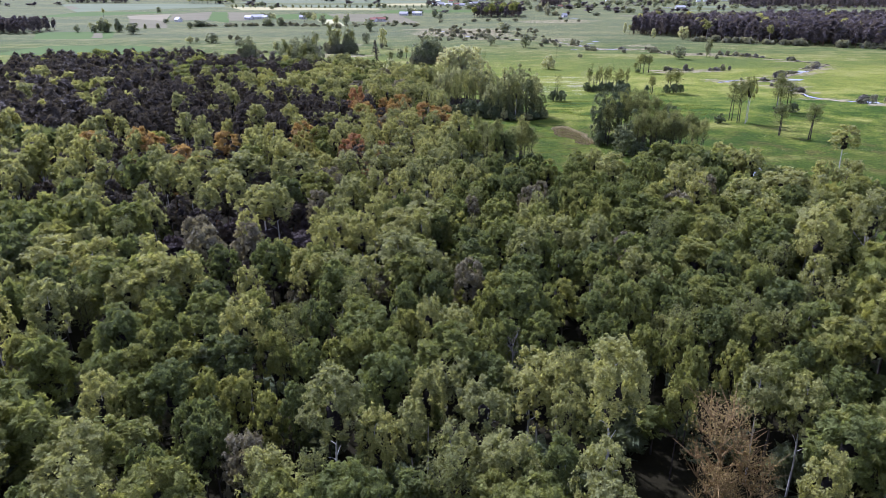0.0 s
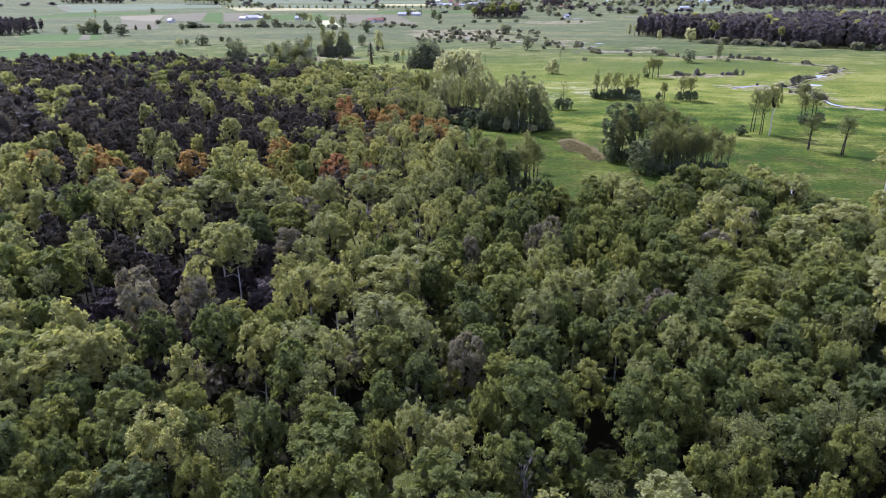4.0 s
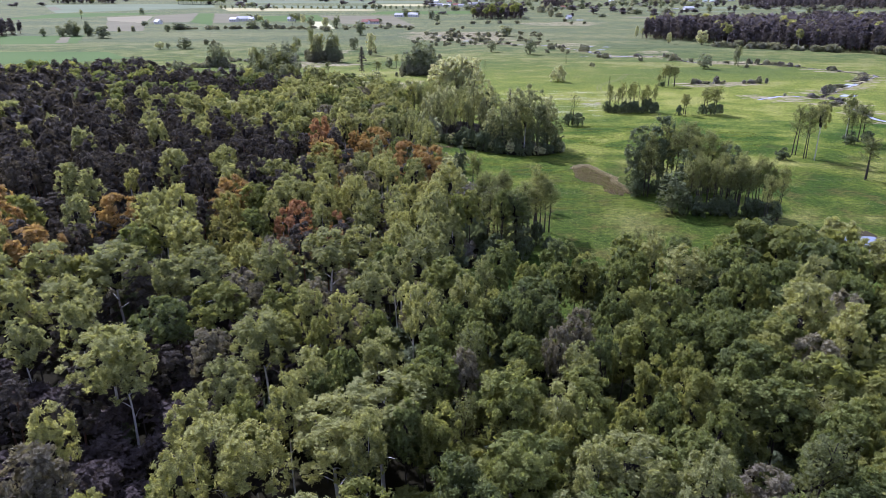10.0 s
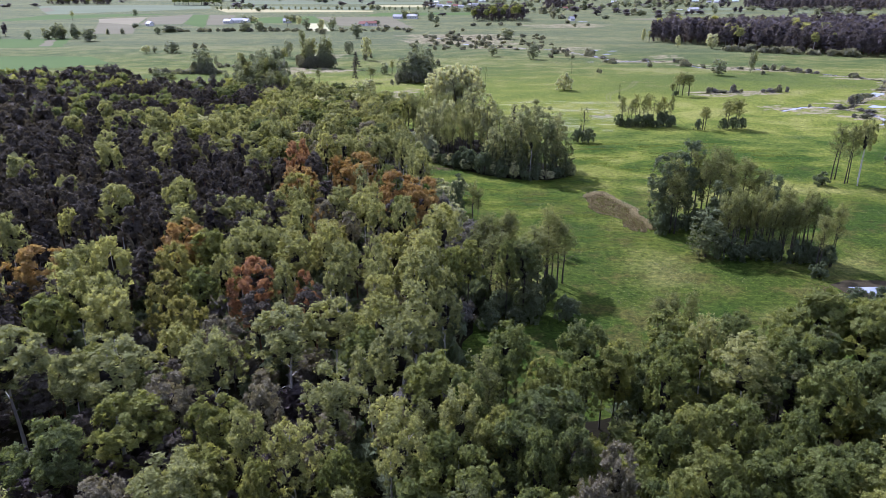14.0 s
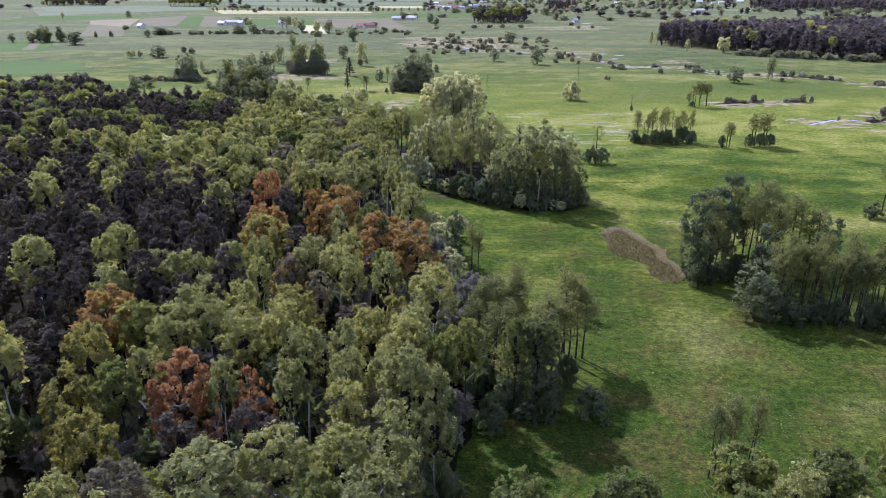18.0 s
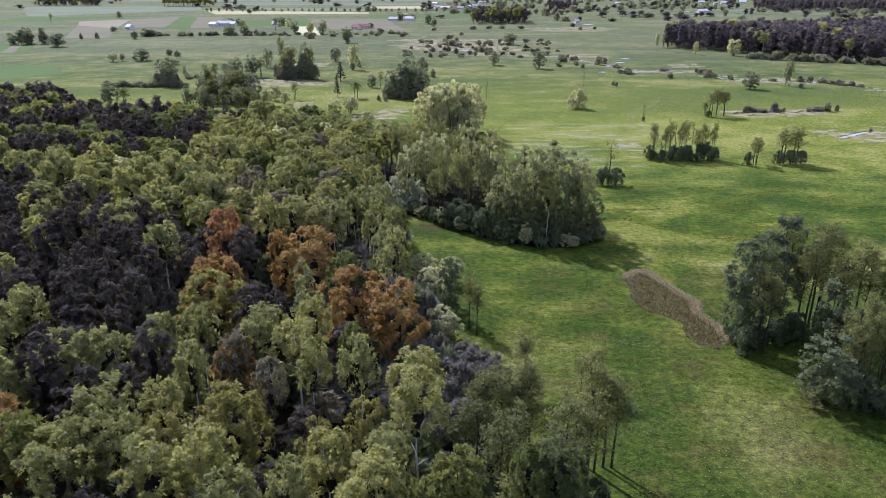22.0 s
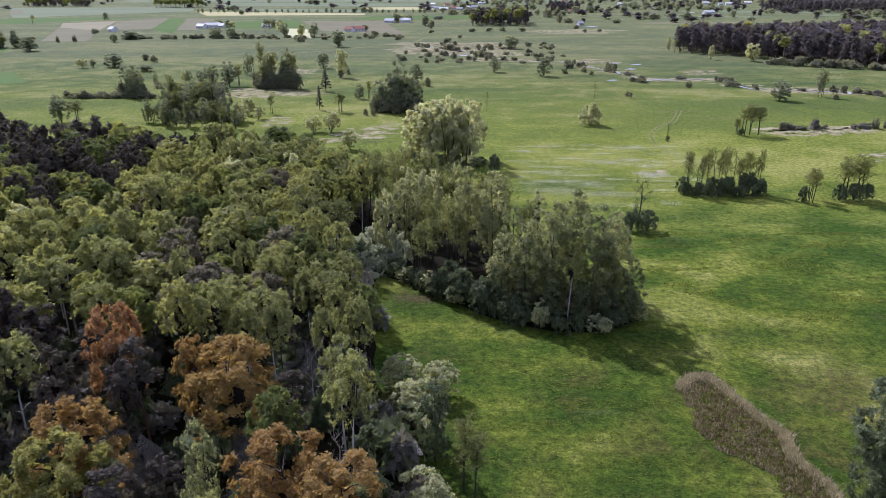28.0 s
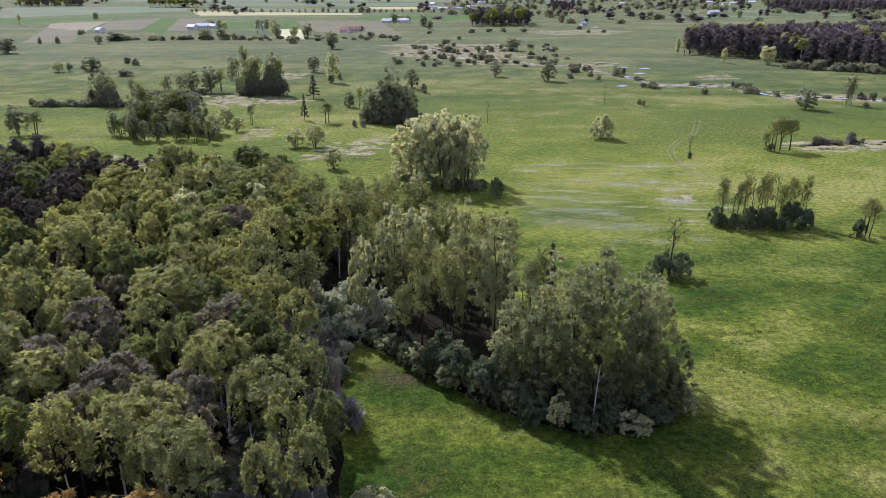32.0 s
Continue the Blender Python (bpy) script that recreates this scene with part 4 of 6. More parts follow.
# a dark hollow in the near wood, with a tall birch at its rim
HOLLOW = [(13.8, 47), (28, 46), (27.6, 55), (22.6, 61), (14.6, 59)]
grow("birch_tree", [(12.9, 56.8, 20, 6)], label="tall birch rising over the alders, white trunk showing")
for i in range(6):
    for j in range(6):
        if inside(14.5 + 2.6 * i, 47 + 2.6 * j, HOLLOW):
            taken.add(14.5 + 2.6 * i, 47 + 2.6 * j)
grow("weeping_birch", [(-23, 219.7, 16.3, 3.4), (12.2, 271.5, 16.3, 5.9), (18.5, 271.5, 19.4, 6.3), (8, 272.5, 15.8, 5.9), (22, 275, 17.3, 5.9), (4.6, 275.5, 13.3, 5.5), (15.5, 277, 20.4, 6.3), (24, 271.5, 11.2, 4.8), (3, 288, 20.4, 6.3), (10, 279, 18.9, 6.3), (13.5, 273.5, 17, 5.2), (20.5, 272.8, 16.5, 5.4), (6, 278.5, 17.5, 5.6), (17, 282, 18, 5.8), (22.5, 280, 15.5, 5)], group="birches of the spit")
grow("shrub", [(14.4, 184, 4.2, 5), (1.5, 274, 6, 6), (-2, 277.5, 6, 6), (-4, 281, 6, 6), (6, 271, 4.5, 4), (-10.5, 235.5, 5, 6), (-8, 240.5, 4, 6.5), (36.5, 315.5, 4.6, 5), (33.2, 315.2, 5, 5), (5.1, 363.5, 5, 4)], group="shrubs at the wood edge")
grow("bud_shrub", [(-2.5, 210.5, 6.5, 8), (1.6, 213, 6, 7.5), (-6.5, 216, 6.5, 8), (-1, 216.5, 5.5, 6.5)], group="grey shrubs hardly in leaf")
grow("willow_tree", [(-9, 250.5, 5, 6.5), (-4, 249, 5, 6), (-5.6, 240, 5.5, 6.5), (-5, 227, 6, 6.5), (-8, 245, 4.5, 5.5)], group="low willows at the wood edge", label="low grey-green willow bush at the wood edge")
grow("slim_alder", [(6.7, 214.3, 9, 3.5), (16, 214, 7, 3), (14.3, 212.5, 7, 3)], group="thin saplings before the wood")
grow("shrub", [(66.5, 191.5, 3.5, 5), (69.5, 190.5, 3.2, 5), (63.5, 193, 2.6, 4), (62, 203.5, 3, 3.6), (72, 188.5, 3.5, 5)], group="shrubs round the pond")
grow("spruce_tree", [(10.5, 287, 17, 4)])
grow("birch_tree", [(14.3, 269.2, 14.5, 4.6)], label="birch with a white trunk leaning out of the grove")
grow("blossom_shrub", [(-26, 296, 7, 8), (-20, 295, 7.5, 8), (-22, 289, 6, 7), (-14.8, 293.5, 7, 7), (-17.5, 289.5, 5.5, 6), (-2.2, 281, 4.6, 5)], group="pale shrubs in the bay of the wood")
grow("bare_shrub", [(-22.7, 278.5, 9, 5.5), (-20.5, 276.5, 8, 5), (-25.5, 280, 8.5, 5), (-17, 273.5, 8, 4.5), (-18.2, 270.5, 6.5, 4)], group="bare shrubs at the wood corner")
grow("budding_tree", [(-45.8, 271.8, 14, 8), (-36.6, 259.2, 13.5, 9), (-44.3, 261.1, 13, 7)], group="trees of the wood")
grow("bare_tree", [(34.8, 315.6, 12.5, 6)], label="bare-limbed dead-topped tree standing among shrubs")
grow("edge_alder", [(-4, 236, 10, 4.2), (8, 186, 9, 6), (39.5, 229, 17, 7.5), (46, 234, 18.5, 8), (44.5, 213, 9.8, 8), (50, 225, 12, 6), (61, 226, 13, 6)], group="alders of the meadow edge")
grow("slim_alder", [(3, 199, 13.5, 6), (6.2, 197.5, 13.5, 6), (12.2, 195.5, 13, 6), (8.5, 189.5, 12.5, 6.5), (3.5, 191, 13, 6), (14.5, 199, 12.5, 5.5), (9.5, 194, 13, 6), (0.5, 195, 12, 5.5), (5, 185, 11, 5)], group="open alders at the wood edge")
grow("slim_alder", [(52.5, 236, 17.5, 7), (57.5, 233, 16, 6.5), (42.5, 232.5, 16, 6.5), (49.5, 231, 16.5, 6.5), (55, 238.5, 17, 6.5), (61, 231, 14, 6), (54, 231.5, 15, 6), (48, 238, 17.5, 6.5), (41, 226.5, 14, 5.5)], group="open alders of the meadow grove")
grow("bud_shrub", [(-4.5, 206, 7, 9), (-1.5, 203, 5.5, 7), (-6, 201, 6, 7)], group="grey shrubs hardly in leaf")
grow("slim_alder", [(-0.7, 231, 10, 3), (0.4, 229.5, 9, 3), (48.5, 214.5, 13, 4), (51, 218, 14, 4), (54, 214.5, 13, 4), (56.5, 218, 14, 4), (58.5, 214, 14, 4), (61, 219, 14, 4), (63.5, 213.5, 14, 4.4), (62, 205.5, 12, 4), (66.5, 209, 13, 4), (25.7, 173.4, 10, 3.2), (28, 175, 10, 3), (30.5, 174.5, 10.5, 3)], group="slim alders in a row")
row = random.Random(31)
grow("slim_alder", [(round(47.5 + i * 1.3, 1), round(216.5 - 0.35 * i + row.uniform(-3, 3), 1), round(row.uniform(11.5, 14.2), 1), round(row.uniform(3.2, 4.6), 1)) for i in range(15)], group="slim alders in a row")
grow("willow_tree", [(-16.5, 377, 17, 12), (-13, 374, 18.5, 12), (-8, 372, 19, 12), (-3, 373, 19, 12), (-1.5, 378, 18, 11), (-8, 381, 18.5, 12), (-14, 383, 17, 11)], group="willows of the meadow")
grow("ball_willow", [(41.8, 433.4, 8.2, 9.4)])
grow("willow_tree", [(-20, 370.5, 7, 5), (-14, 366.5, 6, 5)], label="low pale willow beside the grove")

grow("birch_tree", [(51, 100.5, 19.5, 7), (65, 113, 18.5, 6.5)], group="tall birches over the alders", label="tall birch rising over the alders, white trunk showing")
grow("dead_tree", [(68.5, 120, 17, 5), (4.5, 71.9, 13, 3), (-22, 109, 14, 3)], group="bleached snags in the wood")
grow("dead_tree", [(-26.1, 168.5, 10, 3.5), (-18.7, 241.8, 12, 3.5), (-12.0, 224.7, 12, 3.5)], group="bleached snags in the wood")

# single crowns of the wood
def grow_wood(kind, rows, height):
    for x, y, w in rows:
        if inside(x, y, HOLLOW):
            continue
        h = height * random.uniform(0.95, 1.06)
        w = max(w, 5.0) if kind == 'weeping_birch' else w
        plant(kind, x, y, h, w * (1.1 if kind == "birch_tree" and y > 120 else 1.12), "near" if abs(x) < 40 else "mid", "trees of the wood")
        taken.add(x, y)


grow_wood("alder_tree", [(-35.5, 43.3, 3.7), (-27.3, 47.6, 4.2), (-24.4, 52.1, 4.3), (-32.7, 52.6, 7.4), (15.5, 54.8, 3.6), (-24.7, 55.5, 4), (-27, 56, 3.6), (-20, 57.8, 3.6), (-17.2, 57.9, 3.6), (-34.8, 59.7, 6.2), (-27.1, 60.6, 3.6), (-30.7, 61, 6.2), (-23.9, 61.3, 4.8), (21.1, 62.8, 3.6), (38.1, 64.7, 5.3), (1.3, 65.3, 6.6), (31.7, 65.5, 6.5), (-31.6, 67.5, 5.3), (23.6, 67.5, 3.6), (-27.8, 67.7, 7.2), (-18.2, 68.1, 4.4), (-9.2, 68.5, 5.3), (-37.1, 68.6, 5.5), (-15.2, 68.9, 4.8), (-22.6, 69.2, 3.9), (-12.5, 69.7, 4.8), (28.9, 70.3, 3.6), (36.1, 70.6, 4.2), (39.2, 70.8, 4.2), (-35.7, 71.4, 4.2), (-30.4, 73.1, 3.6), (2, 73.1, 4.6)], 13.3)
grow_wood("alder_tree", [(19.8, 73.2, 4), (23.6, 73.4, 3.6), (-12.5, 73.9, 8), (-7.9, 74.1, 3.6), (4.1, 74.7, 4), (8, 74.9, 5.3), (-26.4, 75.6, 4.9), (33.1, 76, 4.3), (-19.1, 76.7, 4.2), (16.2, 76.7, 4.8), (-39.7, 77.3, 5.3), (-13.8, 77.7, 6.2), (29.2, 78.1, 5.1), (1.5, 82.6, 3.6), (-8.7, 83, 4.4), (15.9, 83.2, 5.2), (20.2, 83.4, 5.2), (26, 83.7, 4.5), (33.9, 84.1, 6.2), (9.6, 84.7, 4.4), (-5.3, 86.9, 4.5), (-50.7, 87.8, 8.6), (3.1, 88.2, 4.6), (25.2, 89.2, 5.6), (39.2, 90.8, 5.1), (30.3, 91.5, 4.9), (7.1, 92.5, 6.4), (-41.4, 92.5, 5.2), (-21.9, 93.3, 5.7), (0.8, 94.4, 5.7), (-37.3, 94.9, 5.2), (17.8, 95.1, 5)], 13.3)
grow_wood("alder_tree", [(35.5, 95.9, 5.2), (13.2, 97.2, 5), (39.6, 98.4, 5.4), (32.8, 100.4, 9.5), (10.3, 101.8, 5.2), (-1, 105.2, 5.3), (40.4, 105.7, 4.3), (46.5, 106, 6.8), (5.4, 109.6, 7.4), (19.2, 110.2, 5.6), (7.9, 110.9, 3.6), (30.9, 111.3, 3.6), (45.9, 111.4, 6), (-3, 112.9, 4.3), (-6.3, 113.1, 4.4), (-21.6, 113.2, 4.6), (10.5, 113.2, 3.9), (14.4, 114.1, 3.6), (23.3, 114.5, 3.6), (18.3, 116.6, 3.6), (-15.1, 118.4, 3.6), (22, 119.3, 4.4), (30.6, 119.7, 7), (-5.5, 119.8, 5.8), (11.2, 121, 6.5), (3.9, 121.6, 6.5), (40.9, 122.1, 6.4), (-13.3, 122.3, 3.6), (-4.3, 123.6, 6.2), (18.6, 123.7, 3.6), (28.3, 124.2, 4.2), (32.6, 124.4, 4.9)], 13.3)
grow_wood("alder_tree", [(23, 126, 4.2), (30, 126.9, 6.5), (5.4, 128.4, 4.7), (14.7, 128.9, 3.6), (20.8, 130.3, 3.7), (-4, 130.4, 4.8), (-18, 131, 3.7), (17.5, 131.3, 4.4), (-23.3, 132, 5.8), (-11.8, 132.8, 3.9), (29.3, 133.1, 6.6), (35.3, 133.4, 6.8), (-38.1, 134, 7.7), (26.1, 134.4, 5.7), (5.8, 134.6, 3.8), (-2.4, 135.6, 4.5), (33.9, 135.9, 4.2), (9.1, 136.1, 3.9), (4.2, 137.7, 5.7), (2.1, 138.6, 5.3), (17.7, 138.6, 4.7), (-32.9, 139.3, 7.9), (20.5, 139.5, 4.8), (30.3, 139.9, 4.3), (-25, 140.4, 5.6), (24.8, 141.1, 5.6), (42.2, 143.5, 6.9), (-0.6, 144.8, 4.2), (7.4, 148.6, 4.4), (49.5, 148.7, 5), (11.8, 148.8, 4.4), (20.5, 149.2, 4.5)], 13.3)
grow_wood("alder_tree", [(39.4, 150, 4.8), (3, 150.3, 3.6), (43.9, 152.1, 5), (16, 152.7, 4.6), (36.4, 153.6, 5.8), (-3.7, 178.8, 4), (5, 184.4, 3.6), (7.7, 185.5, 5.5), (-13.9, 205.6, 3.6), (-36.3, 253.5, 5.4), (-44.6, 351.3, 7.9), (-90.8, 355, 8.9), (-53.6, 359.5, 9.5)], 13.3)
grow_wood("birch_tree", [(29, 48.7, 3.6), (-34.4, 48.8, 6.1), (3.1, 50.1, 5.4), (-1.5, 50.7, 3.6), (26.7, 51.2, 3.6), (-8.5, 52.9, 3.6), (-5.5, 54.9, 3.7), (-35.9, 56.9, 3.7), (1.2, 57.1, 4.9), (9.1, 57.4, 3.6), (-4.5, 59.3, 3.6), (6.7, 60.4, 4.5), (-2.1, 61.1, 4.5), (8.7, 63.2, 4.1), (5.9, 64.3, 5.3), (15.2, 66.5, 6.2), (-2.2, 74.7, 5), (-5.3, 75.3, 3.6), (-42.9, 86, 6.6), (-15.5, 89.3, 4.7), (-23.7, 91.1, 4.8), (-19.2, 92.4, 6.5), (-61.2, 92.8, 8.4), (-55.1, 93.1, 6.4), (-6.5, 94.1, 5.7), (-11.6, 96.2, 8.3), (-23.5, 103.4, 4), (13.2, 106.4, 6.3), (-18.2, 106.4, 5.5), (-9.3, 108.7, 3.7), (-22.3, 109.1, 5.6), (-12.3, 111.1, 8.5)], 15)
grow_wood("birch_tree", [(55.1, 112.6, 8.3), (-26.4, 112.6, 4.2), (-17.4, 114.2, 3.6), (8.4, 115.2, 4.8), (-8.9, 116, 8.8), (-24.7, 118.2, 5), (-16.4, 120.9, 4.6), (-39.7, 123.5, 8.3), (-9.8, 124.8, 5.1), (-23.7, 128.1, 6.5), (50, 129.4, 6.9), (-15.3, 133.1, 4.4), (-20.1, 134.9, 3.6), (-51.5, 137.2, 6.9), (60.7, 138.1, 9.5), (-7.8, 139.2, 4), (-13.6, 142.1, 6.2), (-38.3, 146.3, 8.6), (-59.4, 147.3, 6.9), (-50.5, 147.7, 8.3), (-10.9, 148.5, 4.4), (-28, 148.7, 6.1), (29.5, 151.2, 7.1), (-8.4, 153.5, 6.2), (-21.9, 155.1, 8), (26.3, 156.1, 4.1), (-17.2, 159.8, 6.6), (58.8, 168.1, 6), (-19.1, 171.9, 3.6), (-26.7, 172.2, 3.6), (-13.1, 172.5, 3.8), (-8.8, 174.1, 5.2)], 15)
grow_wood("birch_tree", [(-35.8, 174.6, 3.9), (-19.1, 177.4, 5.2), (-14.5, 178.8, 3.6), (-35.8, 181.8, 5.4), (-27.4, 182.2, 5.7), (-7.6, 183.1, 4.8), (-12.5, 183.9, 4.4), (-36.2, 185.8, 3.7), (-32.9, 186, 4.9), (96.6, 188.7, 6.9), (-35.5, 190.3, 5.8), (-30.7, 191.7, 4.5), (-49.9, 196, 5.9), (-30.1, 198.4, 3.6), (-6.4, 199.5, 5.8), (-17.4, 199.7, 3.6), (-44.8, 199.9, 5.9), (-40.5, 201.6, 5.1), (-20.3, 204.9, 5.6), (-56.4, 206.7, 4.1), (-25, 208.1, 5.9), (-33.5, 209.6, 3.8), (-13.9, 235.9, 4.6), (-17.4, 245.5, 3.6), (-27.5, 245.8, 3.6), (-14, 247.2, 3.6), (-62.7, 250.2, 8), (-57.5, 250.5, 5.6), (-48.2, 250.9, 5.5), (-29.4, 251.7, 6.4), (-17.3, 252.3, 3.8), (-19.5, 256, 6.5)], 15)
grow_wood("birch_tree", [(-22.4, 257.1, 3.6), (-56.4, 258.5, 7.1), (-45.4, 258.9, 6.9), (-28.1, 260.3, 4.3), (-40.9, 260.9, 3.6), (-84.2, 261.6, 6.5), (-27.5, 264.1, 6.9), (-33.7, 266.5, 3.6), (-39.5, 272.2, 4.4), (-50.2, 276.8, 5.6), (-40.2, 278.1, 7.7), (-25.9, 279.7, 4.5), (-39.8, 285, 6.6), (-34.4, 287.3, 5.7), (-63.9, 288.3, 5.6), (-37.5, 289.4, 5.1), (-62.9, 298.2, 6.9), (-47.7, 304.6, 4.4), (-42.2, 304.8, 5.8), (-56.4, 313.9, 5.4), (-71.9, 333.2, 8.8)], 15)
grow_wood("budding_tree", [(-20.1, 51, 4.2), (-0.8, 90.8, 4.7), (23.9, 105.8, 5.5), (-0.9, 124.3, 3.6), (37.5, 128.2, 6.6), (9.6, 129.1, 3.6), (12.6, 134.2, 3.8), (45.7, 139.7, 5.3), (-21.9, 198.4, 4), (-27.5, 204, 4.3), (-24.7, 250.4, 3.6), (-38.9, 253.5, 6.2), (-38.3, 259.8, 5.9), (-47.5, 263, 7.1), (-48.8, 283.4, 4.2)], 13)
grow_wood("slim_alder", [(1.4, 196.8, 3.8), (5.8, 198.4, 3.8), (12.8, 198.7, 4.5), (-25, 290.7, 6.6), (1.8, 306.9, 5.5), (4.6, 308.5, 5.7), (-29.6, 318.2, 7.0), (-24.5, 318.4, 6.2), (-17.6, 320.5, 5.5), (-21.2, 324, 6.5), (-48, 337.4, 9.9), (-38.6, 337.8, 8.1), (-44.6, 342.2, 8.4), (-54.7, 346.8, 8.8), (-33, 327, 6), (-41, 329, 6.2), (-27, 309, 5.8), (-50, 330, 6.4), (-60, 339, 6.6), (-35.5, 333, 6)], 14.5)
grow_wood("willow_tree", [(-16.3, 292.7, 4.1), (-9.2, 306.3, 6.4), (-14.1, 309.1, 5.7)], 15)
grow_wood("weeping_birch", [(12.1, 272, 3.6), (-1.6, 291, 4)], 21)

# undergrowth round the groves
skirt = random.Random(8)
for line, count, kind in (([(2.5, 273.5), (7, 270.5), (13, 268), (20, 268), (25, 271.5), (25.5, 280)], 13, "shrub"), ([(-14, 288.5), (-8, 282), (0, 275.5)], 8, "shrub"), ([(38, 226), (43, 229), (50, 232), (58, 229)], 11, "shrub"), ([(47, 212), (56, 212.5), (66, 208)], 12, "shrub"), ([(-19, 371), (-12, 367.5), (-2, 368), (2, 373)], 9, "shrub"), ([(-6, 203), (-4, 212), (-2.5, 207)], 5, "bud_shrub"), ([(1, 180), (4, 186), (9, 182), (13, 192)], 8, "shrub"), ([(-20, 300), (-24, 290), (-18, 282)], 7, "blossom_shrub")):
    for i in range(count):
        u = (i + skirt.random() * 0.6) / count * (len(line) - 1)
        (x0, y0), (x1, y1) = line[int(u)], line[min(int(u) + 1, len(line) - 1)]
        g = u - int(u)
        bush = kind == "shrub" and i % 3 == 1 and y0 > 250
        plant("willow_tree" if bush else kind, x0 + (x1 - x0) * g + skirt.uniform(-0.8, 0.8), y0 + (y1 - y0) * g + skirt.uniform(-0.8, 0.8), skirt.uniform(2.4, 5.2), skirt.uniform(3.0, 5), group="undergrowth round the groves", label="low grey-green willow bush under the grove" if bush else "")

for i in range(6):
    u = i / 5
    plant("edge_alder", 4 + 20 * u, 273.5 - 3.6 * math.sin(u * 2.6) + skirt.uniform(-0.8, 0.8), skirt.uniform(5, 9.5), skirt.uniform(3.2, 4.4), group="low alders along the spit")

for i in range(60):
    x, y = skirt.uniform(-58, -12), skirt.uniform(95, 158)
    if inside(x, y, GLADE):
        plant("shrub" if i % 3 else "bud_shrub", x, y, skirt.uniform(1.2, 3.4), skirt.uniform(2.5, 4.5), "mid", "scrub of the glade", "low dark scrub on the floor of the glade" if i % 3 else "")

# thin stems above a shrub bank on the meadow
for i in range(12):
    plant("bare_tree" if i % 3 == 1 else "slim_alder", 53 + i * 1.6 + random.uniform(-0.5, 0.5), 344 + random.uniform(-1.5, 2.5), random.uniform(9.0, 12.5), random.uniform(2.6, 3.8), group="thin stems over the shrub bank")
for i in range(15):
    plant("shrub", 52 + i * 1.35, 343.5 + random.uniform(-1.6, 1.8), random.uniform(1.4, 5.4), random.uniform(2.6, 5.0), group="shrub bank on the meadow")
for x, y, h, w in [(92, 417, 11, 4), (94.5, 419, 11.5, 4.5), (97, 418, 10.5, 4), (89.5, 418, 6, 2.5), (80.3, 338.4, 9, 3), (82, 341, 8, 3), (90, 341, 11, 5), (93, 342, 11.5, 5), (97.5, 268.2, 17, 4), (95, 272, 16, 4), (103.4, 245, 12, 4.5), (119.4, 290, 12, 4.5), (124, 292, 13, 5), (109.9, 238, 13, 5)]:
    plant("slim_alder", x, y, h, w * 1.45, group="loose alders on the meadow")
for x, y, h, w in [(91, 417, 2.5, 3), (78.5, 338, 4, 3), (88, 340, 4, 4), (91.5, 340, 4.5, 5), (95, 341, 4, 4), (90, 266, 3.6, 4.5), (120, 288, 4, 5), (126, 290, 4, 5), (63.2, 406.1, 2, 1.6)]:
    plant("shrub", x, y, h, w, group="loose shrubs on the meadow")
grow("birch_tree", [(99, 266, 17.5, 5), (101, 270, 16, 4.5), (122, 296, 15, 5)], group="birches by the river")
grow("bare_tree", [(63.2, 406.4, 7, 2), (53, 497, 8, 2.2), (4, 459, 9, 2.5)], "mid", label="thin leafless tree on the open meadow")

LEFT_TREES = [(-157, 431, 10.6, 5.6), (-151, 431, 8.7, 4.9), (-341, 712, 10.6, 10), (-242, 605, 6, 5.7), (-237, 608, 5.4, 2.9), (-225, 611, 8.7, 8.7), (-161, 495, 13.5, 5.9), (-156, 492, 14.5, 5.9), (-156, 497, 10.5, 4.3), (-195, 589, 4, 6.7), (-120, 447, 17, 3.6), (-116, 445, 13.8, 4.6), (-111, 443, 13.7, 5), (-106, 440, 13.6, 5), (-102, 441, 14, 5), (-97, 439, 13.5, 5.4), (-164, 531, 6.6, 2.1), (-151, 537, 7.5, 2.7), (-149, 537, 6.9, 2.7), (-143, 537, 6.7, 2.9), (-134, 528, 11.2, 6.3), (-125, 529, 12.2, 6.3), (-121, 532, 11.3, 4.2)]
MID_TREES = [(-130, 575, 12.2, 3.6), (-129, 579, 11.2, 3.6), (-108, 529, 23, 4.2), (-103, 524, 17.3, 4.7), (-100, 524, 18.5, 4.7), (-96, 525, 14.8, 4.7), (-94, 525, 19.2, 4.7), (-91, 525, 18.5, 4.7), (-106, 524, 12.3, 4.7), (-94, 610, 8.8, 5.8), (-75, 566, 15.2, 5.8), (-39, 460, 12.7, 5.8), (-34, 458, 16, 5.8), (-32, 460, 20, 6.2), (-27, 458, 14, 5.8), (-25, 461, 12.7, 5), (-32, 545, 9.7, 5.5), (-56, 457, 8.3, 5), (-53, 492, 6.5, 3.5), (-49, 492, 8.6, 2.6), (-82, 452, 8.2, 2.7)]
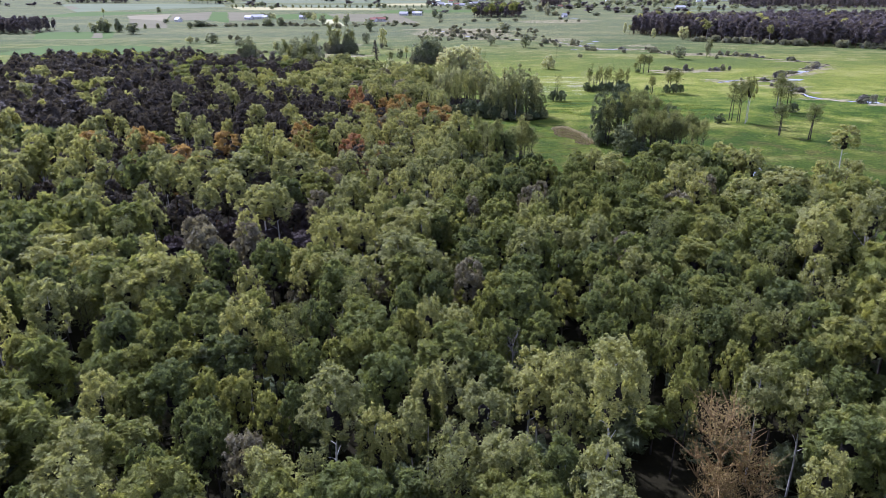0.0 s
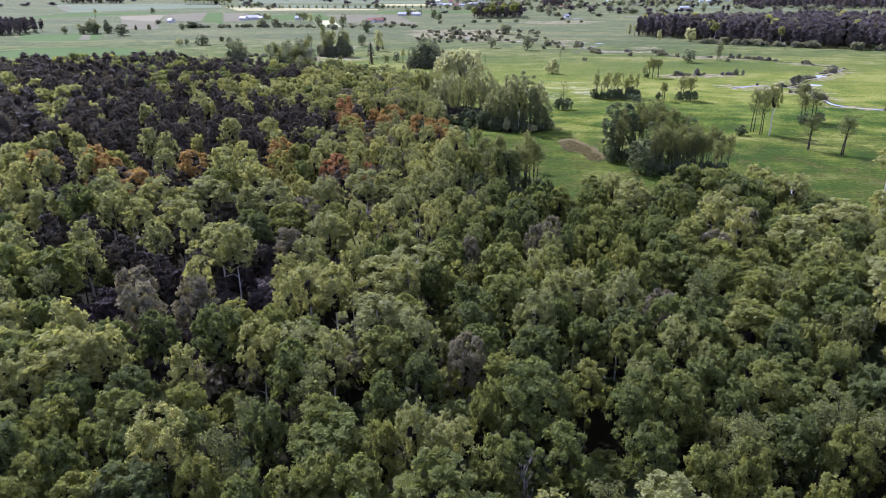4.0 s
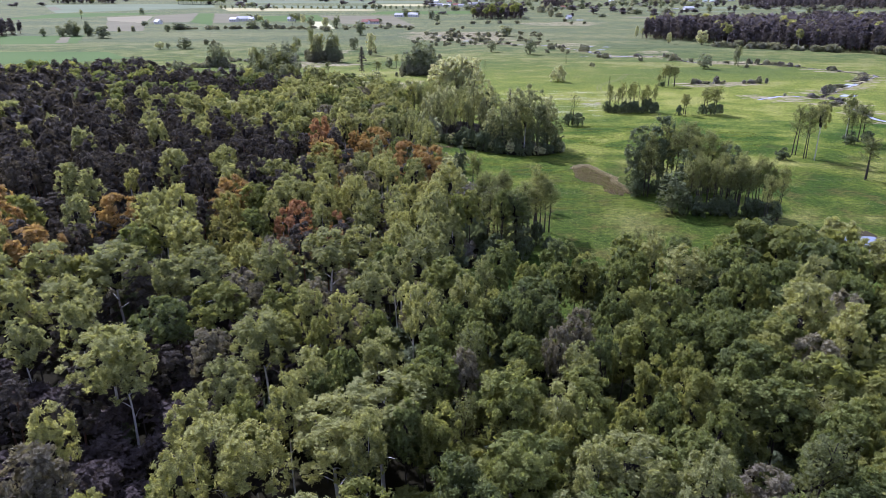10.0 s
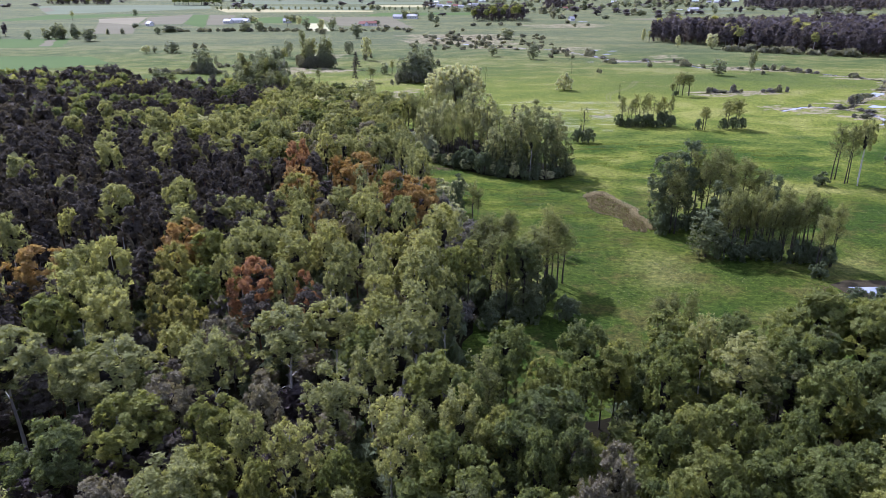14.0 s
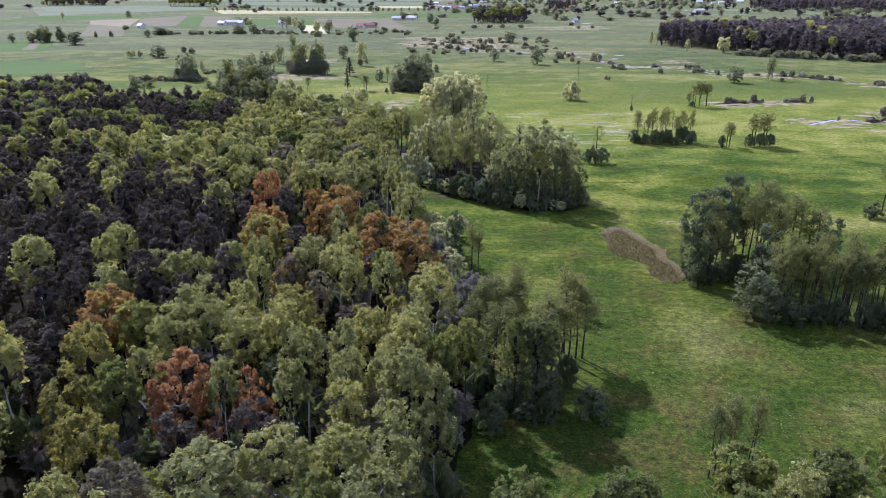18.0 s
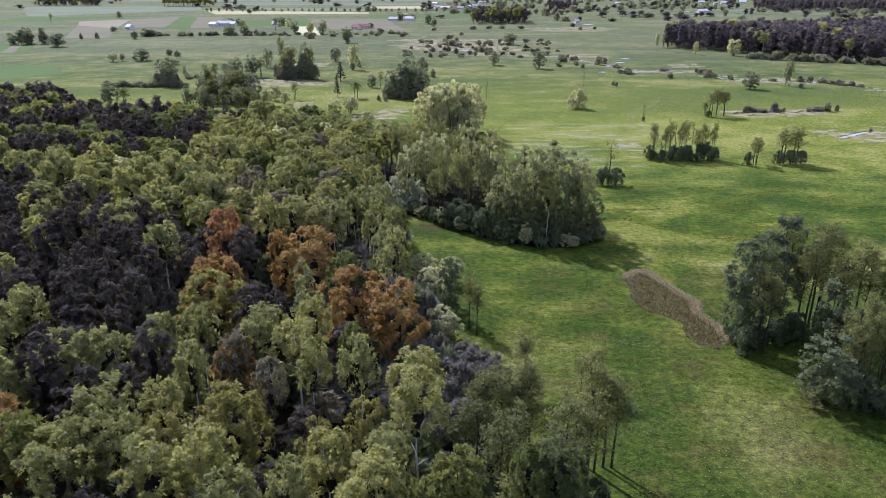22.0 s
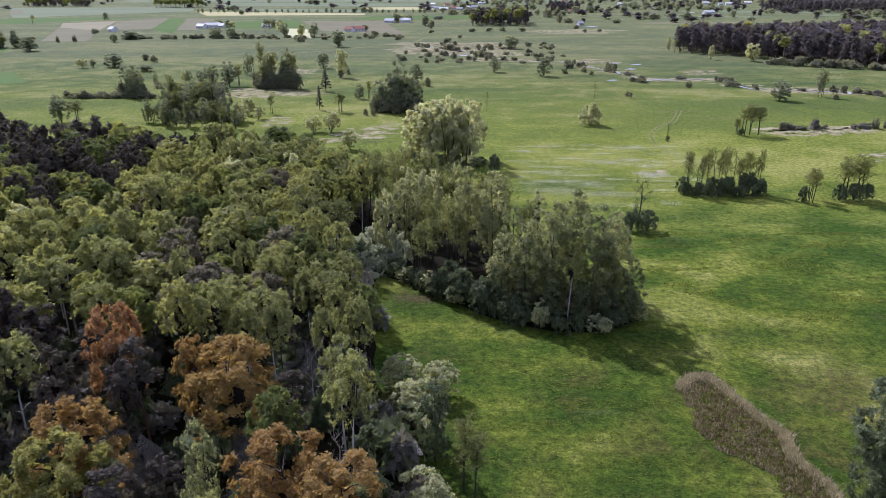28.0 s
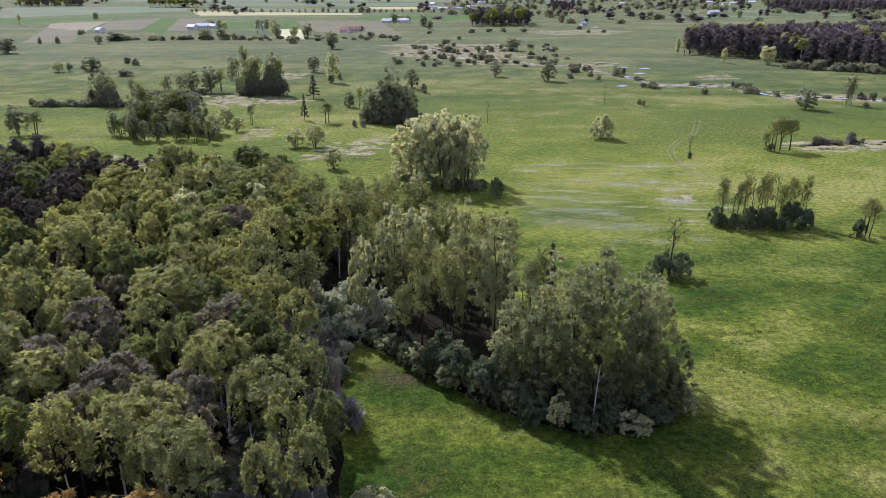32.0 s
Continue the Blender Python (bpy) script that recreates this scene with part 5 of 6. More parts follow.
VALLEY_TREES = [(10, 594, 8.4, 5.6), (37, 576, 10.3, 6.5), (25, 746, 10.2, 9.3), (141, 720, 11.1, 2.4), (146, 721, 9.6, 4.1), (134, 494, 8.9, 6.6), (156, 506, 13.1, 2.9), (158, 506, 12.6, 2.4), (-112, 756, 13.3, 7.8), (-155, 861, 13.8, 6.6), (-167, 861, 11.3, 6.1), (-244, 845, 9.7, 9), (-229, 846, 9.7, 7), (-318, 830, 7.2, 12.7), (-316, 795, 7.2, 4.6), (-386, 897, 5.3, 5.9), (-218, 917, 13.3, 3.9), (-215, 958, 9.6, 5.2), (-183, 860, 12.8, 6.1), (-222, 949, 10.6, 4.6), (-373, 1327, 8.2, 6.9), (-515, 1175, 9.4, 6), (-542, 1048, 12.7, 3.9)]
FARM_TREES = [(-62, 1029, 12.7, 6.4), (-52, 990, 9.8, 5.5), (-104, 1112, 11, 9), (-98, 1116, 9, 8), (-88, 1110, 9, 8), (-240, 1000, 9, 6), (-232, 1002, 10, 7), (-225, 998, 9, 7), (-294, 1000, 9, 6), (-286, 1003, 8, 6), (-280, 1000, 7, 6), (-120, 948, 6, 6), (-205, 1400, 9, 8), (-190, 1400, 10, 9), (-180, 1402, 9, 8)]
BUSHES = [(-155, 806, 5.5, 8), (-223, 650, 3.8, 5.6), (-213, 641, 4.1, 4.8), (-41, 450, 2.7, 2.2), (-44, 450, 2.7, 2), (69, 504, 2.4, 2.4), (70, 500, 2.4, 1.9), (62, 619, 2.9, 4.6), (50, 588, 2.7, 4.9), (62, 596, 3, 4.4), (64, 582, 2.3, 3), (76, 599, 5.2, 6.3), (81, 604, 4, 4.5), (86, 552, 3.5, 7.2), (82, 555, 2.2, 5.1), (105, 534, 3.3, 3.5), (126, 538, 3.1, 5.4), (129, 537, 2.8, 4.8), (136, 529, 2.5, 4.2), (160, 498, 2.3, 2.9), (2, 682, 3.3, 5.3), (-6, 664, 2.5, 5.8), (-16, 667, 4.2, 3.7), (-21, 732, 4.4, 7.4)]
BUSHES_FAR = [(0, 737, 4, 5.8), (10, 737, 4, 5), (-27, 804, 3.6, 7.5), (-29, 773, 2.6, 5.3), (26, 948, 3.8, 6.9), (46, 949, 3.3, 8.1), (109, 934, 3.2, 5.6), (126, 943, 2.7, 4.6), (108, 994, 3.5, 7.3), (11, 948, 3.3, 6.9), (-6, 939, 3.3, 8), (-17, 852, 2.9, 6), (-48, 922, 2.7, 5.6), (-75, 870, 2.5, 5.2), (-99, 870, 5, 7.2), (-278, 832, 3.3, 6.8), (-287, 831, 2.9, 5.9), (-366, 794, 5, 3.7), (-354, 800, 5.5, 4.2), (-218, 846, 4.9, 5), (-74, 581, 4.4, 3.9), (-75, 564, 4.3, 3.5), (-25, 533, 4.4, 4), (55, 616, 4.7, 8.5)]
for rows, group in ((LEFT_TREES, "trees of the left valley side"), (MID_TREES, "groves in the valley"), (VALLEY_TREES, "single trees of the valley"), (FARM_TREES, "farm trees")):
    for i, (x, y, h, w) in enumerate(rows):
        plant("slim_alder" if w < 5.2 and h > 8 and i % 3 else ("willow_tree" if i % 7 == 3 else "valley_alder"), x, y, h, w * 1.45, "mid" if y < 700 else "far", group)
for x, y, h, w in LEFT_TREES[10:16] + MID_TREES[2:9] + MID_TREES[11:16] + LEFT_TREES[6:9]:
    for d in (-2.2, 2.0):
        plant("valley_shrub", x + d, y - 2 - d * 0.4, 4.6 + 0.12 * h, 6.2, "mid", "undergrowth of the valley groves")
for i in range(16):
    plant("valley_alder" if i % 3 else "slim_alder", random.uniform(-121, -96), random.uniform(438, 449), random.uniform(10.5, 15), random.uniform(4.5, 6), "mid", "groves in the valley")
for i in range(10):
    plant("valley_alder", random.uniform(-104, -89), random.uniform(521, 529), random.uniform(8.5, 13), random.uniform(5, 7), "mid", "groves in the valley")
for i in range(5):
    plant("valley_alder", random.uniform(-36, -26), random.uniform(456, 463), random.uniform(11, 16), random.uniform(6, 8), "mid", "groves in the valley")
for i in range(16):
    plant("slim_alder" if i % 2 else "valley_alder", -123 + i * 2.4 + random.uniform(-1.5, 1.5), 428 - 0.25 * i + random.uniform(-5, 5), random.uniform(5, 11), random.uniform(3.5, 6), "mid", "low trees before the copse")
plant("dead_tree", -96, 436, 14, 6, "mid", label="dead tree with bleached bare branches beside the copse")
for rows, group in ((BUSHES, "bushes of the valley"), (BUSHES_FAR, "bushes far down the valley")):
    for x, y, h, w in rows:
        plant("valley_shrub", x, y, h, w, "mid" if y < 640 else "far", group)
for i in range(15):
    plant("valley_alder" if i % 3 else "slim_alder", random.uniform(-412, -368), random.uniform(720, 745), random.uniform(7, 14), random.uniform(6, 9), "far", "groves in the valley")
for x, y, h, w in [(-73, 514, 10.6, 6.5), (-65, 462, 10.2, 3.4)]:
    plant("spruce_tree", x, y, h, w, "mid", "spruces in the valley")
for x, y, h, w in [(-91, 450, 6.8, 7), (-89, 435, 7.4, 7), (-51, 416, 7.5, 7.5), (-57, 416, 6.1, 7), (-40, 389.5, 6.1, 6), (-84, 440, 5, 5)]:
    plant("willow_tree", x, y, h, w, "mid", "low willows at the wood edge")
for x, y, h, w in [(156, 667, 9.4, 5.1), (180, 658, 11.9, 11.5)]:
    plant("willow_tree", x, y, h, w, "mid", "pale trees before the far wood", "pale green tree before the dark far wood")

# ================= the woods =================
rng = random.Random(5)


def kind_at(x, y):
    """What grows where: alders on the near side, birch and pine beyond the glade, a pine belt, light wood behind it."""
    n = noise.noise(Vector((x / 22, y / 22, 3.0)))
    q = rng.random()
    if inside(x, y, GLADE):
        return "pine_tree" if q < 0.4 else ("budding_tree" if q < 0.8 else "birch_tree")
    if y < 125 or inside(x, y, NEAR_WOOD):
        if q < 0.12 + 0.25 * max(0, n):
            return "birch_tree"
        return "slim_alder" if q > 0.93 else "alder_tree"
    if inside(x, y, SPIT):
        return "weeping_birch" if x > 5 and y < 286 or q < 0.08 else ("willow_tree" if q < 0.13 else "slim_alder" if q < 0.8 else "edge_alder")
    east = x + 0.25 * (y - 200)
    if x < -35 and 192 < y < 238 + 0.58 * max(0.0, -x - 40) and n > -0.42:
        return "pine_tree" if q < 0.84 else "birch_tree"
    if x < -72 and y > 292:
        return "pine_tree" if q < 0.5 else "alder_tree"
    if y > 255:
        return "birch_tree" if q < 0.52 else ("budding_tree" if q < 0.57 else "willow_tree" if q < 0.64 else "alder_tree")
    if x < -14 and y < 262 and q < 0.45:
        return "pine_tree"
    return "birch_tree" if q < 0.75 else ("alder_tree" if q < 0.93 else "oak_tree")


GAP = {"budding_tree": 4.3, "alder_tree": 4.3, "slim_alder": 3.2, "birch_tree": 3.9, "weeping_birch": 4.0, "edge_alder": 4.0, "pine_tree": 3.5, "willow_tree": 5.0, "oak_tree": 6.0}
singles, mass = {}, []
spots = []
for poly, density in ((NEAR_WOOD, 1.0), (BIG_WOOD, 1.0), (SPIT, 1.0), (GLADE, 0.22)):
    xs, ys = [p[0] for p in poly], [p[1] for p in poly]
    tries = int((max(xs) - min(xs)) * (max(ys) - min(ys)) / 6 * density)
    for _ in range(tries):
        x, y = rng.uniform(min(xs), max(xs)), rng.uniform(min(ys), max(ys))
        if not inside(x, y, poly):
            continue
        if abs(x) > 22 + 0.72 * y or y < 22:
            # beside and behind the flight
            if taken.free(x, y, 5.2):
                taken.add(x, y)
                k_ = rng.uniform(0.85, 1.1)
                mass.append((rng.choice(["alder_tree", "alder_tree", "birch_tree"]), x, y, 13.5 * k_, 7.5 * k_, "far"))
            continue
        kind = kind_at(x, y)
        if taken.free(x, y, GAP[kind] * rng.uniform(0.85, 1.2)):
            taken.add(x, y)
            spots.append((kind, x, y))
spots.sort(key=lambda s: abs(s[1] + 5) + 0.25 * abs(s[2] - 130))
count = {}
for kind, x, y in spots:
    h0, w0 = KINDS[kind][3:5]
    k = rng.uniform(0.82, 1.1)
    if kind == "birch_tree" and not inside(x, y, SPIT):
        k *= 0.9
    if kind == "pine_tree":
        k *= 0.92
    h, w = h0 * k, w0 * k * (rng.uniform(0.85, 1.12) if y < 125 else rng.uniform(0.92, 1.15) if kind in ("pine_tree", "alder_tree") and y > 285 else rng.uniform(0.85, 1.12))
    if kind == "pine_tree" and not (x < -35 and 192 < y < 238 + 0.58 * max(0.0, -x - 40)) and y < 285:
        h *= rng.uniform(0.62, 0.85)
    if kind == "willow_tree":
        w *= 0.8
    if kind == "weeping_birch":
        h, w = h * rng.uniform(0.62, 1.02), w * 0.86
    count[kind] = count.get(kind, 0) + 1
    if count[kind] <= {"budding_tree": 60, "weeping_birch": 60, "edge_alder": 60, "alder_tree": 160, "birch_tree": 160, "pine_tree": 200, "slim_alder": 80, "willow_tree": 40, "oak_tree": 12}[kind]:
        plant(kind, x, y, h, w, "near" if abs(x) < 36 else "mid", "trees of the wood")
    else:
        mass.append((kind, x, y, h, w, "mid" if x > -105 and 235 < y < 350 else "mass" if abs(x) < 88 + 0.12 * y and y < 345 else "far"))
for _ in range(520):
    x, y = rng.uniform(-62, 6), rng.uniform(150, 300)
    if inside(x, y, BIG_WOOD):
        mass.append((rng.choice(["shrub", "shrub", "bud_shrub"]), x, y, rng.uniform(2.0, 5.5), rng.uniform(3, 6), "far"))
# young growth wherever the canopy leaves a gap
for _ in range(5200):
    x, y = rng.uniform(-70, 75), rng.uniform(30, 205)
    if abs(x) < 18 + 0.7 * y and (inside(x, y, NEAR_WOOD) or inside(x, y, BIG_WOOD)) and taken.free(x, y, 3.4):
        taken.add(x, y)
        dark = x < -8
        mass.append(("budding_tree" if dark and rng.random() < 0.6 else "alder_tree", x, y, rng.uniform(5.0, 8.5), rng.uniform(3.6, 5.2), "mass"))
for _ in range(1500):
    x, y = rng.uniform(-58, -12), rng.uniform(95, 159)
    if inside(x, y, GLADE) and taken.free(x, y, 2.6):
        taken.add(x, y)
        mass.append(("leafless_tree", x, y, rng.uniform(4.0, 8.5), rng.uniform(3.4, 5.0), "mass"))
for _ in range(420):
    x, y = rng.uniform(-60, 60), rng.uniform(40, 165)
    if abs(x) < 18 + 0.7 * y and inside(x, y, NEAR_WOOD):
        mass.append(("shrub", x, y, rng.uniform(2.0, 4.5), rng.uniform(3, 5), "far"))
# close young alders behind the wood's edge
for _ in range(1600):
    x, y = rng.uniform(-6, 84), rng.uniform(108, 166)
    if inside(x, y, NEAR_WOOD) and taken.free(x, y, 2.5):
        taken.add(x, y)
        mass.append(("alder_tree", x, y, rng.uniform(6.0, 10.5), rng.uniform(3.4, 5.2), "mass"))
wood_mass("woodland", mass, "mixed alder, birch and pine wood in spring leaf")


def fill(poly, gap, pick, height, level="far"):
    got, space = [], Spacing(max(gap, 4))
    xs, ys = [p[0] for p in poly], [p[1] for p in poly]
    for _ in range(int((max(xs) - min(xs)) * (max(ys) - min(ys)) / (gap * gap) * 3)):
        x, y = rng.uniform(min(xs), max(xs)), rng.uniform(min(ys), max(ys))
        if inside(x, y, poly) and space.free(x, y, gap):
            space.add(x, y)
            kind = pick[int(rng.random() * len(pick))]
            h = height * rng.uniform(0.8, 1.12)
            got.append((kind, x, y, h, KINDS[kind][4] * h / KINDS[kind][3] * rng.uniform(1.0, 1.4), level))
    return got


FAR_WOOD = [(147, 717), (174, 698), (202, 659), (234, 622), (330, 560), (430, 510), (600, 640), (520, 850), (353, 830), (260, 800), (165, 790)]
wood_mass("far_pine_wood", [(*row[:5], "dist" if inside(row[1] - 12, row[2] - 15, FAR_WOOD) else "far") for row in fill(FAR_WOOD, 5.4, ["wood_pine"] * 14 + ["birch_tree"], 17.5)], "dark pine wood across the valley")
wood_mass("copse", fill([(-9, 1040), (57, 1042), (62, 1130), (3, 1150)], 6.5, ["wood_pine"] * 3 + ["alder_tree"], 17), "dark pine copse among the fields")
wood_mass("copse", fill([(119, 1416), (170, 1461), (183, 1560), (130, 1560)], 8.5, ["wood_pine"], 16), "dark copse in the distance")
wood_mass("distant_wood", fill([(-940, 1680), (-800, 1680), (-850, 1760), (-980, 1760)], 9, ["alder_tree", "wood_pine"], 16, "dist") + fill([(-640, 1610), (-540, 1610), (-560, 1660), (-650, 1660)], 8, ["alder_tree"], 15, "dist")
          + fill([(-520, 690), (-445, 712), (-448, 765), (-540, 770)], 5.5, ["wood_pine"], 15), "distant dark wood at the edge of the fields")
wood_mass("distant_wood", fill([(470, 1450), (700, 1380), (1100, 1350), (1250, 1600), (600, 1650)], 11, ["wood_pine"], 17, "dist"), "distant dark wood at the edge of the fields")
belts = []
for _ in range(3000):
    x, y = rng.uniform(-60, 1500), rng.uniform(1100, 2900)
    if noise.noise(Vector((x / 150, y / 45, 9.0))) > 0.1 and -60 < x < 0.72 * y:
        belts.append((rng.choice(["valley_alder", "valley_alder", "wood_pine", "wood_pine", "valley_shrub"]), x, y, rng.uniform(4, 11), rng.uniform(6, 15), "dist"))
for _ in range(900):
    x, y = rng.uniform(-1900, 0), rng.uniform(1400, 2900)
    if noise.noise(Vector((x / 170, y / 50, 2.0))) > 0.2 and abs(x) < 0.75 * y:
        belts.append((rng.choice(["valley_alder", "wood_pine", "wood_pine"]), x, y, rng.uniform(5, 12), rng.uniform(7, 16), "dist"))
for i in range(46):
    belts.append(("valley_alder", -470 + i * 12 + rng.uniform(-3, 3), 1395 + rng.uniform(-5, 5), rng.uniform(5, 8), rng.uniform(3, 6), "dist"))
wood_mass("distant_trees", belts, "scattered hedges and tree belts in the hazy distance")
hedge = [("valley_shrub", rng.uniform(185, 330), 0, rng.uniform(3, 5.5), rng.uniform(5, 8), "far") for _ in range(40)]
hedge = [(k_, x, 643 - (x - 185) * 0.56 - rng.uniform(0, 6), h, w, l_) for k_, x, _, h, w, l_ in hedge]
for _ in range(34):
    x = rng.uniform(-188, -148)
    hedge.append(("valley_shrub", x, 490 + rng.uniform(-2, 2), rng.uniform(1.5, 3.2), rng.uniform(3, 5), "far"))
for _ in range(14):
    hedge.append(("valley_shrub", rng.uniform(-165, -120), 523 + rng.uniform(-3, 3), rng.uniform(1.5, 2.6), rng.uniform(3, 5), "far"))
for _ in range(70):
    x, y = rng.uniform(-60, 60), rng.uniform(640, 790)
    hedge.append(("valley_shrub", x, y, rng.uniform(1.2, 3.4), rng.uniform(3, 6), "far"))
for _ in range(60):
    x = rng.uniform(-330, -70)
    hedge.append(("valley_shrub", x, 835 + rng.uniform(-4, 40) * (x + 330) / 260, rng.uniform(1.5, 4), rng.uniform(4, 8), "far"))
wood_mass("river_scrub", bank_scrub, "low brown and green scrub along the river", "scrub")
wood_mass("hedge", hedge, "low hedges and willow scrub along ditches", "hedge")


# ================= houses =================
def house(x, y, length, depth, wall, rise, turn, roofing, label):
    root = tagged(new("house"), label, "house", "farm and village houses")
    root.matrix_basis = pose(x, y, 0, 0, 0, turn)

    def box(name, x0, x1, y0, y1, z0, z1, mat, parent=root):
        bm = bmesh.new()
        bmesh.ops.create_cube(bm, size=1, matrix=Matrix.Translation(((x0 + x1) / 2, (y0 + y1) / 2, (z0 + z1) / 2)) @ Matrix.Diagonal((x1 - x0, y1 - y0, z1 - z0, 1)))
        me = bpy.data.meshes.new(name)
        bm.to_mesh(me)
        bm.free()
        me.materials.append(mat)
        return part(name, me, parent)
    lx, ly = length / 2, depth / 2
    bm = bmesh.new()
    outline = [(-ly, -0.2), (ly, -0.2), (ly, wall), (0, wall + rise - 0.15), (-ly, wall)]
    a = [bm.verts.new((-lx, p, q)) for p, q in outline]
    b = [bm.verts.new((lx, p, q)) for p, q in outline]
    bm.faces.new(a)
    bm.faces.new(b[::-1])
    for i in range(5):
        bm.faces.new((a[i], b[i], b[(i + 1) % 5], a[(i + 1) % 5]))
    bmesh.ops.recalc_face_normals(bm, faces=bm.faces)
    me = bpy.data.meshes.new("wall")
    bm.to_mesh(me)
    bm.free()
    me.materials.append(PLASTER)
    part("wall", me, root)
    bm = bmesh.new()
    o = 0.5
    prof = [(-ly - o, wall - rise * o / ly), (0, wall + rise), (ly + o, wall - rise * o / ly)]
    rows = []
    for xx in (-lx - o, lx + o):
        rows.append([bm.verts.new((xx, p, q + dz)) for dz in (0.0, 0.22) for p, q in prof])
    r0, r1 = rows
    for i, j in ((0, 1), (1, 2)):
        bm.faces.new((r0[i], r0[j], r1[j], r1[i]))
        bm.faces.new((r0[i + 3], r1[i + 3], r1[j + 3], r0[j + 3]))
    for r in rows:
        bm.faces.new((r[0], r[1], r[4], r[3]))
        bm.faces.new((r[1], r[2], r[5], r[4]))
    bm.faces.new((r0[0], r1[0], r1[3], r0[3]))
    bm.faces.new((r0[2], r0[5], r1[5], r1[2]))
    bmesh.ops.recalc_face_normals(bm, faces=bm.faces)
    me = bpy.data.meshes.new("roof")
    bm.to_mesh(me)
    bm.free()
    me.materials.append(roofing)
    roof = part("roof", me, root)
    if length < 13:
        box("chimney", lx * 0.3, lx * 0.3 + 0.7, 0.3, 1.0, wall + rise - 1, wall + rise + 0.9, ROOF_RED, roof)
    n = max(2, int(length / 3))
    for i in range(n):
        cx = -lx + length * (i + 0.5) / n
        box("window", cx - 0.5, cx + 0.5, -ly - 0.04, -ly + 0.1, 0.95, 2.2, DARK_OPENING)
    return root


HOUSES = [(-309, 983, 9, 0, "b"), (-299, 992, 16, 1, "w"), (-289, 993, 6, 0, "b"), (-238, 994, 9, 0, "g"), (-134, 935, 8, 0, "r"), (-126, 944, 13, 0, "r"), (-112, 1105, 12, 0, "g"), (-92, 1106, 14, 1, "w"), (-92, 1530, 12, 0, "w"), (-79, 1557, 12, 0, "g"), (-62, 1505, 16, 0, "w"), (-45, 1531, 11, 0, "r"), (-34, 1506, 11, 0, "g"), (-23, 1585, 13, 0, "w"), (-8, 1613, 12, 0, "g"), (-97, 1773, 11, 0, "w"), (-66, 1739, 11, 0, "r")]
HOUSES += [(120, 1054, 6, 0, "g"), (361, 1360, 18, 1, "w"), (545, 1815, 22, 0, "w"), (608, 1893, 15, 0, "w"), (515, 1790, 9, 0, "g"), (151, 1405, 8, 0, "r"), (725, 1893, 19, 0, "w"), (-383, 928, 6, 0, "g")]
for i in range(34):
    HOUSES.append((rng.uniform(-60, 1100), rng.uniform(1750, 2600), rng.uniform(9, 16), 0, "wgrw"[i % 4]))
for x, y, length, big, tone in HOUSES:
    house(x, y, length, 7.5, 2.9 + big * 0.6, 2.3, rng.uniform(-25, 25), {"w": ROOF_WHITE, "g": ROOF_GREY, "r": ROOF_RED, "b": ROOF_GREY}[tone],
          {"w": "pale plastered house with a bright metal roof", "g": "pale plastered house with a grey roof", "r": "pale plastered house with a red tiled roof", "b": "farm building with pale walls and a grey roof"}[tone])


# ================= reeds and grass =================
def blades(name, count, where, height, width, mat, label, category, seed):
    g = np.random.default_rng(seed)
    p = where(g, count)
    n = len(p)
    a = g.random(n) * 6.283
    d = np.c_[np.cos(a), np.sin(a), np.zeros(n)] * width * g.uniform(0.6, 1.4, (n, 1))
    h = height * g.uniform(0.5, 1.3, n)
    tip = p + np.c_[g.normal(size=(n, 2)) * h[:, None] * 0.35, h]
    v = np.stack([p - d, p + d, tip], 1).reshape(-1, 3)
    ob = new(name, mesh_of(name, v, np.arange(n * 3).reshape(-1, 3), [mat], None, np.repeat(g.random(n), 3)))
    return tagged(ob, label, category, kind="stuff")


def in_poly(poly):
    xs, ys = [p[0] for p in poly], [p[1] for p in poly]

    def where(g, count):
        p = np.c_[g.uniform(min(xs), max(xs), count), g.uniform(min(ys), max(ys), count), np.zeros(count)]
        keep = np.array([inside(x, y, poly) for x, y, _ in p])
        return p[keep]
    return where


def clumpy(poly):
    """Places in tufts with bare spots between them."""
    base = in_poly(poly)

    def where(g, count):
        p = base(g, count)
        keep = [noise.noise(Vector((x * 1.1, y * 1.1, 1.0))) + 0.4 * noise.noise(Vector((x * 3.0, y * 3.0, 5.0))) > -0.12 for x, y, _ in p]
        return p[np.array(keep)]
    return where


